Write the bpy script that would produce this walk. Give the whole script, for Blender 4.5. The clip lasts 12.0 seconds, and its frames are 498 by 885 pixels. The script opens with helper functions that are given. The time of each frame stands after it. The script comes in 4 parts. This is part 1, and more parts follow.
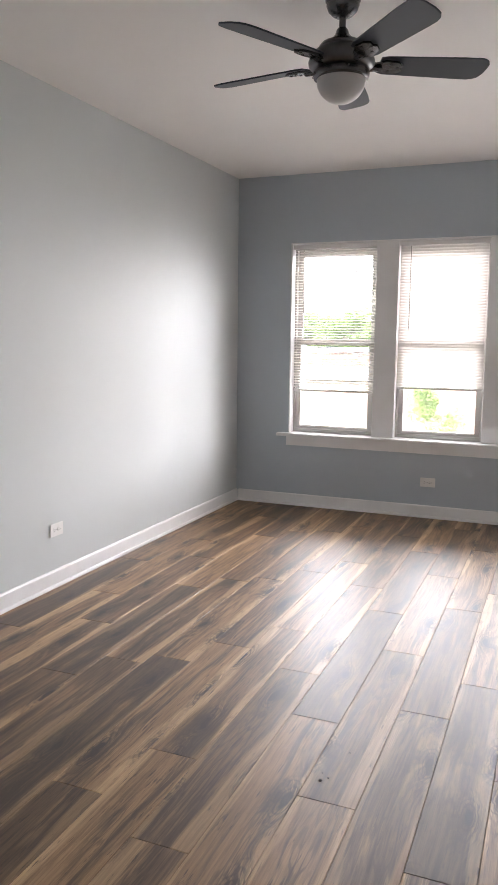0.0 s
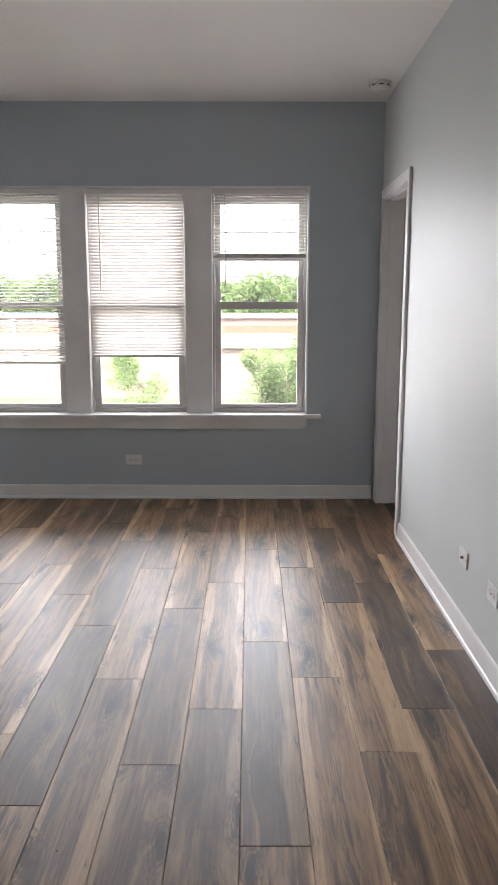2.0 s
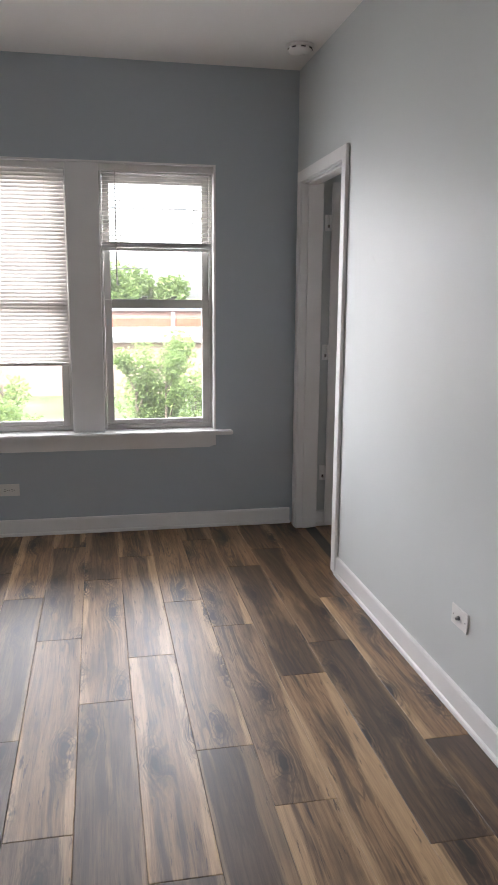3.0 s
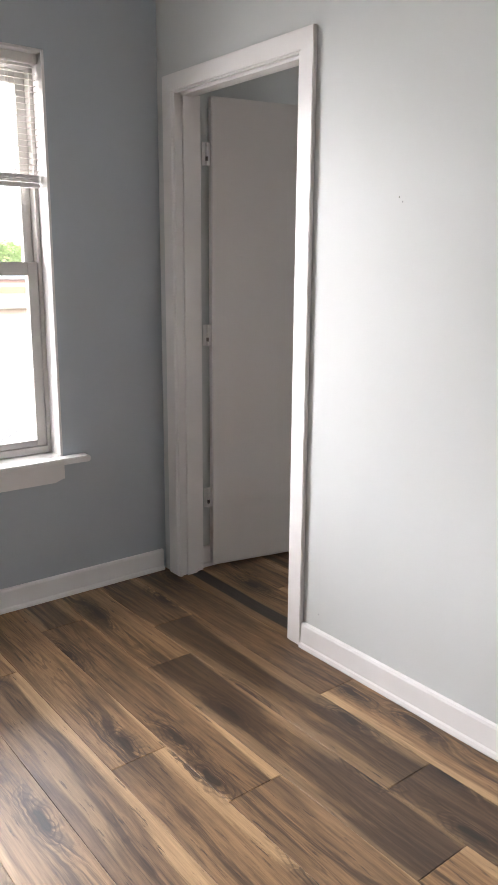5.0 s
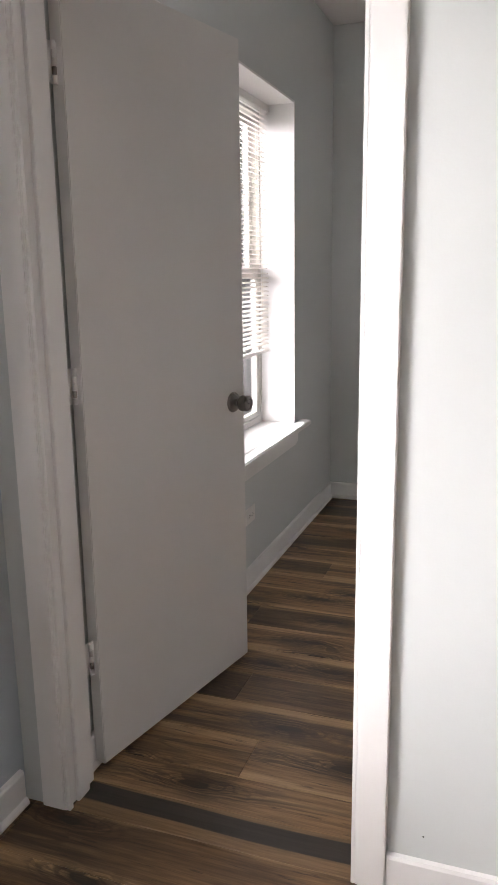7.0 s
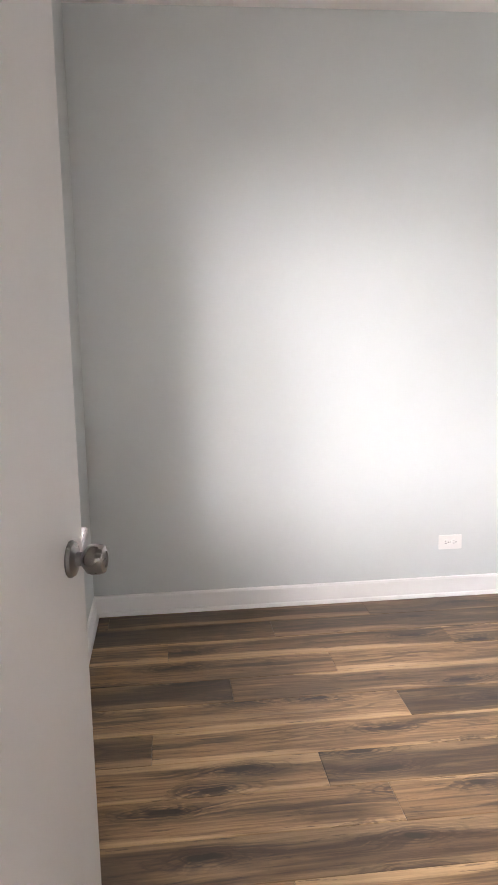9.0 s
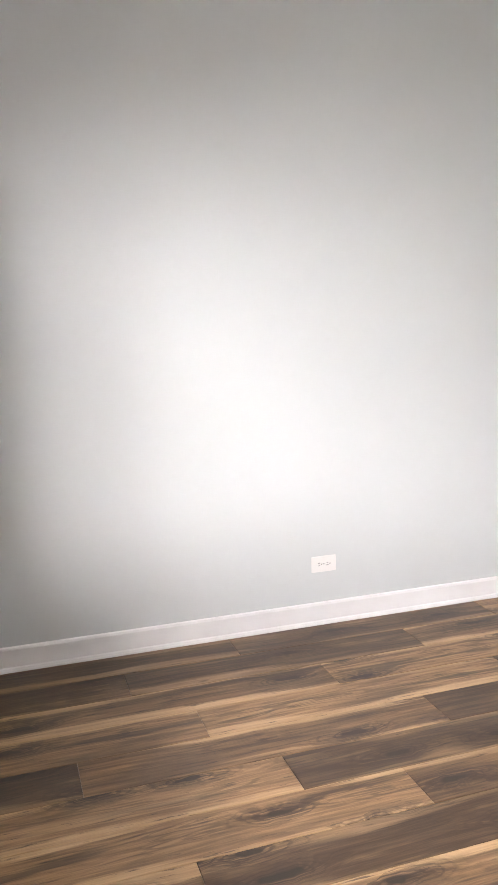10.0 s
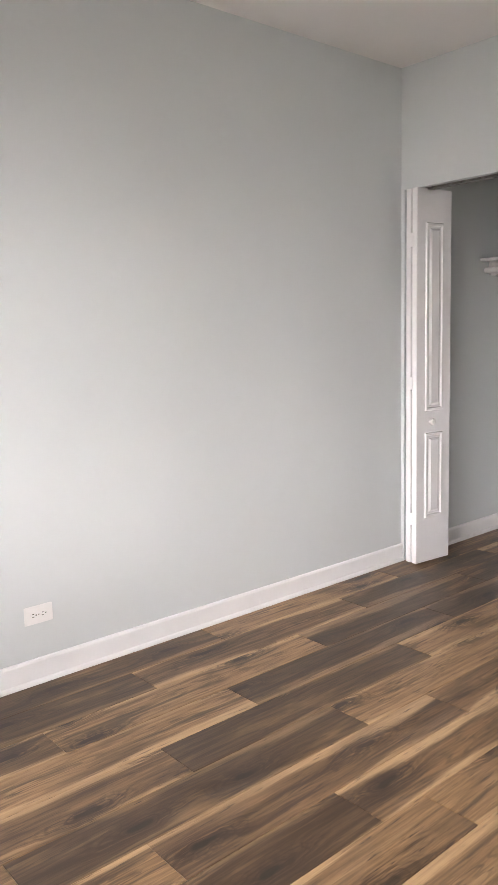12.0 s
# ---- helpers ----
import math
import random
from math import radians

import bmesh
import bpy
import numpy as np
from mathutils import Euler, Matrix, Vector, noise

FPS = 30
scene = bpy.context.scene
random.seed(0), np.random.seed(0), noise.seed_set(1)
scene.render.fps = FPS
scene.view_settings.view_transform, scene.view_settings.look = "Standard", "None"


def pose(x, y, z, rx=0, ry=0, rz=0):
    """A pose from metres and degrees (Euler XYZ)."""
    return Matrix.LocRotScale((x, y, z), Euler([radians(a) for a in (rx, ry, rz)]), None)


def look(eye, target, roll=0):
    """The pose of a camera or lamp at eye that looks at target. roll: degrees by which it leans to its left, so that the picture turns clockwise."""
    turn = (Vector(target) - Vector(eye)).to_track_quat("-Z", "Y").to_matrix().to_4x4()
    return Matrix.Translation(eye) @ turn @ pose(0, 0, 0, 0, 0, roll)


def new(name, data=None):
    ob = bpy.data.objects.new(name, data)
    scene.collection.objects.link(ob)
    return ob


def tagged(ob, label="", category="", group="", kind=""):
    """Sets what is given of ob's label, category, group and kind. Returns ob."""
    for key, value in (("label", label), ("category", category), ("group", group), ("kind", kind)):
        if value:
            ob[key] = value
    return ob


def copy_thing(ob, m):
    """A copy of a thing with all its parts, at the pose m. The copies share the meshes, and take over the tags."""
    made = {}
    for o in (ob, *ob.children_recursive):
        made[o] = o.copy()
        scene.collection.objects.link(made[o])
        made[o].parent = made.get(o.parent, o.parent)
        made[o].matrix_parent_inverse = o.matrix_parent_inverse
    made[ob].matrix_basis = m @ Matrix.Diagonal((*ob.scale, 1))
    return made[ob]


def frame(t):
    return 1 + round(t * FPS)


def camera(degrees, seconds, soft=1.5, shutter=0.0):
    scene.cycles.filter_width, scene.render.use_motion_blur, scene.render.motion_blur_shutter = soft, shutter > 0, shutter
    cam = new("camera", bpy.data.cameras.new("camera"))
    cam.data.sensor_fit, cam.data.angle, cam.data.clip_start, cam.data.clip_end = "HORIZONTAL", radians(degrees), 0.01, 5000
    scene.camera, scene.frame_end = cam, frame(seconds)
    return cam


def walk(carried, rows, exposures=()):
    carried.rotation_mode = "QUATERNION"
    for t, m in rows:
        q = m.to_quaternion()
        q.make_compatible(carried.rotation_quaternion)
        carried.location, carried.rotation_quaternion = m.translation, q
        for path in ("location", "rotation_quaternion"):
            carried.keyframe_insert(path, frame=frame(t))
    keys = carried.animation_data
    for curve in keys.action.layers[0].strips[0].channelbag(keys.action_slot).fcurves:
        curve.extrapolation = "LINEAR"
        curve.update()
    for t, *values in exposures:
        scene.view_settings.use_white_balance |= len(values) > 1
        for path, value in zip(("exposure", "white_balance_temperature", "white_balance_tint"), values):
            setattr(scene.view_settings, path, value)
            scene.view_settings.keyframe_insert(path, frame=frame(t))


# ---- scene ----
cam = camera(36.2, 12.0)
PATH = [
    (0, (-0.781, -5.885, 1.37), (-1.531, -4.051, 1.098), 0.6),
    (0.5, (-0.773, -5.851, 1.365), (-1.292, -3.944, 1.062), 0.8),
    (1, (-0.77, -5.666, 1.351), (-1.115, -3.723, 1.025), 0.4),
    (1.5, (-0.794, -5.513, 1.37), (-0.979, -3.552, 1.029), 0.1),
    (1.6, (-0.802, -5.464, 1.369), (-0.94, -3.499, 1.019), -0.0),
    (2, (-0.878, -5.248, 1.35), (-0.88, -3.28, 0.994), 0.1),
    (2.5, (-1.012, -4.925, 1.371), (-0.825, -2.967, 1.01), 0.4),
    (3, (-1.165, -4.477, 1.385), (-0.783, -2.55, 1.011), 0.4),
    (3.5, (-1.314, -4.051, 1.381), (-0.753, -2.172, 0.987), 0.5),
    (3.7, (-1.37, -3.882, 1.381), (-0.719, -2.035, 0.974), 0.7),
    (5.3, (-1.778, -2.53, 1.355), (-0.462, -1.083, 0.896), 0.2),
    (5.5, (-1.753, -2.309, 1.357), (-0.38, -0.93, 0.896), 0.1),
    (6, (-1.761, -1.823, 1.327), (-0.203, -0.65, 0.884), -0.0),
    (6.5, (-1.658, -1.498, 1.34), (0.054, -0.563, 0.896), -0.2),
    (7, (-1.451, -1.158, 1.33), (0.387, -0.494, 0.903), -0.8),
    (7.2, (-1.378, -1.015, 1.312), (0.501, -0.463, 0.905), -0.9),
    (8.8, (-0.573, -0.489, 1.335), (1.397, -0.623, 1.016), -1.2),
    (9, (-0.485, -0.456, 1.336), (1.479, -0.668, 1.023), -1.2),
    (9.5, (-0.211, -0.464, 1.309), (1.724, -0.867, 1.001), -1.3),
    (10, (0.042, -0.498, 1.312), (1.916, -1.121, 0.994), -1.1),
    (10.5, (0.204, -0.49, 1.324), (1.992, -1.326, 1.001), -0.6),
    (11, (0.245, -0.504, 1.325), (1.955, -1.494, 1.016), -0.6),
    (11.5, (0.261, -0.561, 1.314), (1.897, -1.672, 1.016), -0.9),
    (12, (0.299, -0.611, 1.302), (1.805, -1.896, 1.018), -1.6),
]
EXPOSURE = [
    (0, 4.12, 6520, 15), (1.5, 3.7, 6430, 13), (3.0, 3.5, 6350, 13), (3.5, 3.62, 6380, 13), (5.5, 4.1, 6650, 15),
    (6.5, 4.12, 6750, 16), (7.2, 4.12, 6700, 15), (8.8, 4.95, 6720, 16), (10, 4.95, 6720, 16), (11, 4.72, 6760, 16), (12, 4.66, 6840, 16),
]
walk(cam, [(t, look(eye, target, roll)) for t, eye, target, roll in PATH], EXPOSURE)

# world, sun, exposure
world = bpy.data.worlds.new("world")
scene.world = world
world.use_nodes = True
wn = world.node_tree.nodes
wl = world.node_tree.links
sky = wn.new("ShaderNodeTexSky")
sky.sky_type = "NISHITA"
sky.sun_disc = False
sky.sun_elevation = radians(48)
sky.sun_rotation = radians(200)
sky.air_density, sky.dust_density, sky.ozone_density = 1.2, 3.0, 1.0
soften = wn.new("ShaderNodeHueSaturation")
soften.inputs["Saturation"].default_value = 0.25
soften.inputs["Value"].default_value = 1.25
wl.new(sky.outputs[0], soften.inputs["Color"])
wl.new(soften.outputs[0], wn["Background"].inputs[0])
wn["Background"].inputs[1].default_value = 0.15

sun = new("sun", bpy.data.lights.new("sun", "SUN"))
sun.data.energy, sun.data.angle, sun.data.color = 1.5, radians(12), (1.0, 0.97, 0.93)
sun.matrix_world = look((-12, -34, 40), (0, 0, 0))

# lamp added in front of the window openings, standing in for the bright sky
sky_panel = new("sky_standin", bpy.data.lights.new("sky_standin", "AREA"))
sky_panel.data.shape, sky_panel.data.size, sky_panel.data.size_y = "RECTANGLE", 15.0, 4.8
sky_panel.data.energy, sky_panel.data.color = 405, (0.965, 0.95, 0.99)
sky_panel.matrix_world = look((-1.2, 6.2, 3.35), (-1.2, 0.0, 2.7))

# fill lamps added outside the window openings to lift the ceilings, like yard bounce
for at, width, power in (((-1.66, 0.33, 1.37), 2.3, 7.5), ((1.445, 0.33, 1.37), 1.45, 2.2)):
    window_fill = new("window_fill", bpy.data.lights.new("window_fill", "AREA"))
    window_fill.data.shape, window_fill.data.size, window_fill.data.size_y = "RECTANGLE", width, 1.48
    window_fill.data.energy, window_fill.data.color = power, (1.0, 0.97, 0.94)
    window_fill.matrix_world = look(at, (at[0], at[1] - 1.0, at[2] + 0.18))


# ---------- materials ----------
def nodes_of(name):
    m = bpy.data.materials.new(name)
    m.use_nodes = True
    t = m.node_tree
    return m, t.nodes, t.links, t.nodes["Principled BSDF"]


def ramp(n, stops):
    r = n.new("ShaderNodeValToRGB")
    e = r.color_ramp.elements
    while len(e) < len(stops):
        e.new(0.5)
    for k, (p, c) in zip(e, stops):
        k.position, k.color = p, (*c, 1)
    return r


def coat(name, a, b, rough=0.4, rough_var=0.08, scale=3.0, grain=180.0, bump=0.06, metal=0.0, spec=0.5, gap=0.0006):
    """A painted or plain surface: two colours drifting at a large scale, fine relief, uneven gloss."""
    m, n, l, p = nodes_of(name)
    tc = n.new("ShaderNodeTexCoord")
    big = n.new("ShaderNodeTexNoise")
    big.inputs["Scale"].default_value, big.inputs["Detail"].default_value = scale, 6
    fine = n.new("ShaderNodeTexNoise")
    fine.inputs["Scale"].default_value, fine.inputs["Detail"].default_value = grain, 3
    l.new(tc.outputs["Object"], big.inputs["Vector"])
    l.new(tc.outputs["Object"], fine.inputs["Vector"])
    r = ramp(n, [(0.3, a), (0.7, b)])
    l.new(big.outputs[0], r.inputs[0])
    l.new(r.outputs[0], p.inputs["Base Color"])
    mr = n.new("ShaderNodeMapRange")
    mr.inputs["To Min"].default_value, mr.inputs["To Max"].default_value = rough - rough_var, rough + rough_var
    l.new(big.outputs[0], mr.inputs["Value"])
    l.new(mr.outputs[0], p.inputs["Roughness"])
    bp = n.new("ShaderNodeBump")
    bp.inputs["Strength"].default_value, bp.inputs["Distance"].default_value = bump, gap
    l.new(fine.outputs[0], bp.inputs["Height"])
    l.new(bp.outputs[0], p.inputs["Normal"])
    p.inputs["Metallic"].default_value = metal
    p.inputs["Specular IOR Level"].default_value = spec
    return m


WALL = coat("grey_wall_paint", (0.600, 0.630, 0.628), (0.630, 0.660, 0.658), 0.54, 0.04, 1.4, 160, 0.25, spec=0.35, gap=0.0008)
# the wall paint again, bluer and darker to hold the window wall's shade
SHADED_WALL = coat("shaded_wall_paint", (0.455, 0.51, 0.555), (0.48, 0.535, 0.58), 0.40, 0.05, 1.4, 160, 0.25, gap=0.0008)
CEIL = coat("ceiling_paint", (0.85, 0.835, 0.815), (0.88, 0.865, 0.845), 0.75, 0.05, 1.2, 120, 0.3)
TRIM = coat("white_trim_paint", (0.80, 0.795, 0.79), (0.85, 0.845, 0.84), 0.34, 0.05, 5, 60, 0.05)
DOORP = coat("door_paint", (0.69, 0.68, 0.665), (0.73, 0.72, 0.705), 0.45, 0.06, 2.5, 90, 0.15)
VINYL = coat("window_vinyl", (0.50, 0.485, 0.46), (0.56, 0.545, 0.52), 0.4, 0.06, 8, 150, 0.05)
PLATE = coat("white_plastic", (0.78, 0.77, 0.75), (0.82, 0.81, 0.79), 0.35, 0.05, 20, 300, 0.03)
SLOT = coat("dark_slot", (0.03, 0.03, 0.03), (0.05, 0.05, 0.05), 0.6)
STEEL = coat("brushed_steel", (0.23, 0.22, 0.21), (0.30, 0.29, 0.275), 0.28, 0.06, 30, 400, 0.05, metal=1.0)
IRON = coat("gunmetal", (0.10, 0.10, 0.105), (0.14, 0.14, 0.145), 0.26, 0.06, 20, 300, 0.04, metal=0.85)
NICKEL = coat("brushed_nickel", (0.11, 0.11, 0.115), (0.16, 0.16, 0.165), 0.33, 0.06, 20, 300, 0.04, metal=1.0)
BLADE = coat("blade_finish", (0.018, 0.025, 0.036), (0.026, 0.034, 0.046), 0.5, 0.06, 9, 120, 0.06, spec=0.25)
FROST = coat("frosted_glass", (0.62, 0.61, 0.60), (0.66, 0.65, 0.64), 0.45, 0.05, 8, 200, 0.03)
CORD = coat("cord", (0.72, 0.69, 0.63), (0.76, 0.73, 0.67), 0.7)
WAND = coat("tilt_wand_plastic", (0.40, 0.38, 0.35), (0.46, 0.44, 0.40), 0.3)
SUBFLOOR = coat("subfloor", (0.03, 0.025, 0.02), (0.05, 0.04, 0.03), 0.9)
DIRT = coat("crumb_dark", (0.03, 0.025, 0.02), (0.06, 0.05, 0.04), 0.9)


def blind_material():
    m, n, l, p = nodes_of("blind_vinyl")
    p.inputs["Base Color"].default_value = (0.82, 0.80, 0.77, 1)
    p.inputs["Roughness"].default_value = 0.45
    tr = n.new("ShaderNodeBsdfTranslucent")
    tr.inputs["Color"].default_value = (0.84, 0.81, 0.78, 1)
    mx = n.new("ShaderNodeMixShader")
    mx.inputs[0].default_value = 0.28
    l.new(p.outputs[0], mx.inputs[1])
    l.new(tr.outputs[0], mx.inputs[2])
    l.new(mx.outputs[0], n["Material Output"].inputs["Surface"])
    return m


def glass_material():
    m, n, l, p = nodes_of("window_glass")
    tr = n.new("ShaderNodeBsdfTransparent")
    tr.inputs["Color"].default_value = (0.71, 0.715, 0.715, 1)
    gl = n.new("ShaderNodeBsdfGlossy")
    gl.inputs["Roughness"].default_value = 0.02
    fr = n.new("ShaderNodeFresnel")
    fr.inputs["IOR"].default_value = 1.45
    mx = n.new("ShaderNodeMixShader")
    l.new(fr.outputs[0], mx.inputs[0])
    l.new(tr.outputs[0], mx.inputs[1])
    l.new(gl.outputs[0], mx.inputs[2])
    # thin dust film, also a painted veil of glare over the view out
    dust_glare = n.new("ShaderNodeBsdfTranslucent")
    dust_glare.inputs["Color"].default_value = (0.85, 0.86, 0.85, 1)
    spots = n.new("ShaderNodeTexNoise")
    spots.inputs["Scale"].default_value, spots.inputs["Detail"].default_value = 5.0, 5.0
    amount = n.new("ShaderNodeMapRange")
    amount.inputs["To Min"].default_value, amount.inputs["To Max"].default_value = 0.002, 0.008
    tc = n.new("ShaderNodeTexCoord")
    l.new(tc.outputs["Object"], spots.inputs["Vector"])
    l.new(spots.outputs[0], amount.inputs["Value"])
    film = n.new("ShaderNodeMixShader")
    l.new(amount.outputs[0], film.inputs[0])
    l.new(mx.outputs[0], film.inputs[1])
    l.new(dust_glare.outputs[0], film.inputs[2])
    l.new(film.outputs[0], n["Material Output"].inputs["Surface"])
    n.remove(p)
    return m


def wood_material(name="rustic_plank", band=False):
    """Rustic vinyl plank: brown heartwood, pale sapwood streaks along the length, dark knots."""
    m, n, l, p = nodes_of(name)

    def math_(op, a, b=None, c=None):
        q = n.new("ShaderNodeMath")
        q.operation = op
        for s, v in zip(q.inputs, (a, b, c)):
            if v is None:
                continue
            if isinstance(v, (int, float)):
                s.default_value = v
            else:
                l.new(v, s)
        return q.outputs[0]

    def noise_(vec, scale, detail=4.0, rough=0.55, distort=0.0):
        q = n.new("ShaderNodeTexNoise")
        for k, v in (("Scale", scale), ("Detail", detail), ("Roughness", rough), ("Distortion", distort)):
            q.inputs[k].default_value = v
        l.new(vec, q.inputs["Vector"])
        return q.outputs[0]

    def stretch(vec, sx, sy):
        q = n.new("ShaderNodeMapping")
        q.inputs["Scale"].default_value = (sx, sy, 1)
        l.new(vec, q.inputs["Vector"])
        return q.outputs[0]

    def mix_(f, a, b, kind="MIX"):
        q = n.new("ShaderNodeMix")
        q.data_type, q.blend_type = "RGBA", kind
        for s, v in ((q.inputs[0], f), (q.inputs[6], a), (q.inputs[7], b)):
            if isinstance(v, tuple):
                s.default_value = (*v, 1)
            elif isinstance(v, (int, float)):
                s.default_value = v
            else:
                l.new(v, s)
        return q.outputs[2]

    def smooth(v, a, b):
        q = n.new("ShaderNodeMapRange")
        q.interpolation_type = "SMOOTHSTEP"
        q.inputs["From Min"].default_value, q.inputs["From Max"].default_value = a, b
        l.new(v, q.inputs["Value"])
        return q.outputs[0]

    tc = n.new("ShaderNodeTexCoord")
    oi = n.new("ShaderNodeObjectInfo")
    rnd = oi.outputs["Random"]
    comb = n.new("ShaderNodeCombineXYZ")
    l.new(math_("MULTIPLY", rnd, 37.0), comb.inputs[0])
    l.new(math_("MULTIPLY", rnd, 91.0), comb.inputs[1])
    add = n.new("ShaderNodeVectorMath")
    l.new(tc.outputs["Object"], add.inputs[0])
    l.new(comb.outputs[0], add.inputs[1])
    vec = add.outputs[0]
    second = math_("FRACT", math_("MULTIPLY", rnd, 17.31))
    third = math_("FRACT", math_("MULTIPLY", rnd, 53.77))

    # growth lines run along the plank and bend round the knots
    sep = n.new("ShaderNodeSeparateXYZ")
    l.new(vec, sep.inputs[0])
    wav = noise_(stretch(vec, 2.0, 0.9), 1.0, 2.0)
    vor = n.new("ShaderNodeTexVoronoi")
    vor.inputs["Scale"].default_value = 1.0
    vor.inputs["Randomness"].default_value = 0.9
    vor.voronoi_dimensions = "2D"
    ripple = n.new("ShaderNodeVectorMath")
    l.new(stretch(vec, 7.5, 2.1), ripple.inputs[0])
    jit = n.new("ShaderNodeTexNoise")
    jit.inputs["Scale"].default_value = 14.0
    l.new(vec, jit.inputs["Vector"])
    jsc = n.new("ShaderNodeVectorMath")
    jsc.operation = "SCALE"
    jsc.inputs["Scale"].default_value = 0.22
    l.new(jit.outputs["Color"], jsc.inputs[0])
    l.new(jsc.outputs[0], ripple.inputs[1])
    l.new(ripple.outputs[0], vor.inputs["Vector"])
    dist = vor.outputs["Distance"]
    kn_col = n.new("ShaderNodeSeparateColor")
    l.new(vor.outputs["Color"], kn_col.inputs[0])
    has = smooth(kn_col.outputs[0], 0.52, 0.56)
    near = math_("MULTIPLY", smooth(dist, 0.50, 0.0), has)
    lane = math_("ADD", math_("ADD", sep.outputs[0], math_("MULTIPLY", wav, 0.10)), math_("MULTIPLY", near, 0.045))
    lines = n.new("ShaderNodeCombineXYZ")
    l.new(lane, lines.inputs[0])
    l.new(math_("MULTIPLY", sep.outputs[1], 0.045), lines.inputs[1])
    broad = noise_(lines.outputs[0], 11.0, 3.0, 0.5)
    rings = noise_(lines.outputs[0], 55.0, 7.0, 0.72)
    grain = noise_(stretch(vec, 420.0, 9.0), 1.0, 3.0)
    fibre = noise_(stretch(vec, 95.0, 2.6), 1.0, 6.0, 0.72)
    cloud = noise_(stretch(vec, 9.0, 2.0), 1.0, 4.0)

    local = n.new("ShaderNodeSeparateXYZ")
    l.new(tc.outputs["Object"], local.inputs[0])
    across = math_("ADD", local.outputs[0], math_("MULTIPLY", math_("SUBTRACT", wav, 0.5), 0.10))
    off = math_("ABSOLUTE", math_("ADD", across, math_("MULTIPLY", math_("SUBTRACT", third, 0.5), 0.06)))
    mark = math_("ADD", math_("MULTIPLY", rings, 0.55), math_("MULTIPLY", fibre, 0.45))
    fine = smooth(mark, 0.35, 0.63)
    dark = mix_(fine, (0.040, 0.023, 0.012), (0.125, 0.073, 0.038))
    heart = mix_(fine, (0.076, 0.043, 0.022), (0.240, 0.140, 0.071))
    tan = mix_(fine, (0.175, 0.100, 0.047), (0.410, 0.248, 0.122))
    tone = mix_(smooth(second, 0.12, 0.38), dark, mix_(smooth(second, 0.45, 0.85), heart, tan))
    tone = mix_(math_("MULTIPLY", smooth(cloud, 0.50, 0.70), 0.65), tone, dark)
    tone = mix_(math_("MULTIPLY", smooth(cloud, 0.48, 0.30), 0.55), tone, tan)
    # nested arches down the heart of the plank
    arch_at = n.new("ShaderNodeCombineXYZ")
    l.new(math_("MULTIPLY", off, 16.0), arch_at.inputs[0])
    l.new(math_("MULTIPLY", sep.outputs[1], 1.6), arch_at.inputs[1])
    arch = math_("SINE", math_("MULTIPLY", noise_(arch_at.outputs[0], 1.0, 3.0, 0.45), 70.0))
    inner = math_("MULTIPLY", smooth(off, 0.062, 0.012), smooth(noise_(stretch(vec, 3.0, 1.7), 1.0, 2.0), 0.42, 0.58))
    tone = mix_(math_("MULTIPLY", math_("MULTIPLY", smooth(arch, 0.15, 0.95), inner), 0.50), tone, (0.045, 0.026, 0.015))
    # long dark veins
    vein = math_("MULTIPLY", smooth(noise_(lines.outputs[0], 26.0, 5.0, 0.62), 0.50, 0.62), smooth(off, 0.095, 0.03))
    tone = mix_(math_("MULTIPLY", vein, 0.75), tone, (0.042, 0.025, 0.015))
    # sapwood: pale, along one or both edges of most planks
    ragged = math_("ADD", math_("MULTIPLY", math_("SUBTRACT", wav, 0.5), 0.16), math_("MULTIPLY", math_("SUBTRACT", fibre, 0.5), 0.035))
    side = math_("MULTIPLY", local.outputs[0], math_("SUBTRACT", math_("MULTIPLY", math_("GREATER_THAN", third, 0.5), 2.0), 1.0))
    reach = math_("SUBTRACT", 0.090, math_("MULTIPLY", math_("FRACT", math_("MULTIPLY", rnd, 29.3)), 0.055))
    sap = smooth(math_("SUBTRACT", math_("ADD", side, ragged), reach), -0.006, 0.014)
    reach_b = math_("SUBTRACT", 0.100, math_("MULTIPLY", math_("FRACT", math_("MULTIPLY", rnd, 71.9)), 0.040))
    sap_b = smooth(math_("SUBTRACT", math_("SUBTRACT", ragged, side), reach_b), -0.006, 0.014)
    sap = math_("MAXIMUM", sap, sap_b)
    sap = math_("MULTIPLY", sap, math_("ADD", 0.35, math_("MULTIPLY", smooth(second, 0.15, 0.60), 0.65)))
    sap = math_("MAXIMUM", sap, math_("MULTIPLY", smooth(broad, 0.63, 0.71), 0.45))
    pale = mix_(smooth(mark, 0.28, 0.66), (0.330, 0.208, 0.104), (0.580, 0.385, 0.205))
    col = mix_(sap, tone, pale)
    # knots: dark heart, whorls round it, smoky tails along the grain
    ring2 = noise_(lines.outputs[0], 120.0, 3.0, 0.6)
    halo = math_("MULTIPLY", math_("MULTIPLY", smooth(dist, 0.50, 0.08), has), smooth(ring2, 0.36, 0.58))
    col = mix_(math_("MULTIPLY", halo, 0.85), col, (0.048, 0.028, 0.017))
    whorl = math_("SINE", math_("ADD", math_("MULTIPLY", dist, 75.0), math_("MULTIPLY", ring2, 6.0)))
    col = mix_(math_("MULTIPLY", math_("MULTIPLY", smooth(whorl, 0.0, 0.9), near), 0.80), col, (0.036, 0.020, 0.012))
    col = mix_(math_("MULTIPLY", math_("MULTIPLY", smooth(dist, 0.15, 0.05), has), 0.92), col, (0.020, 0.013, 0.009))
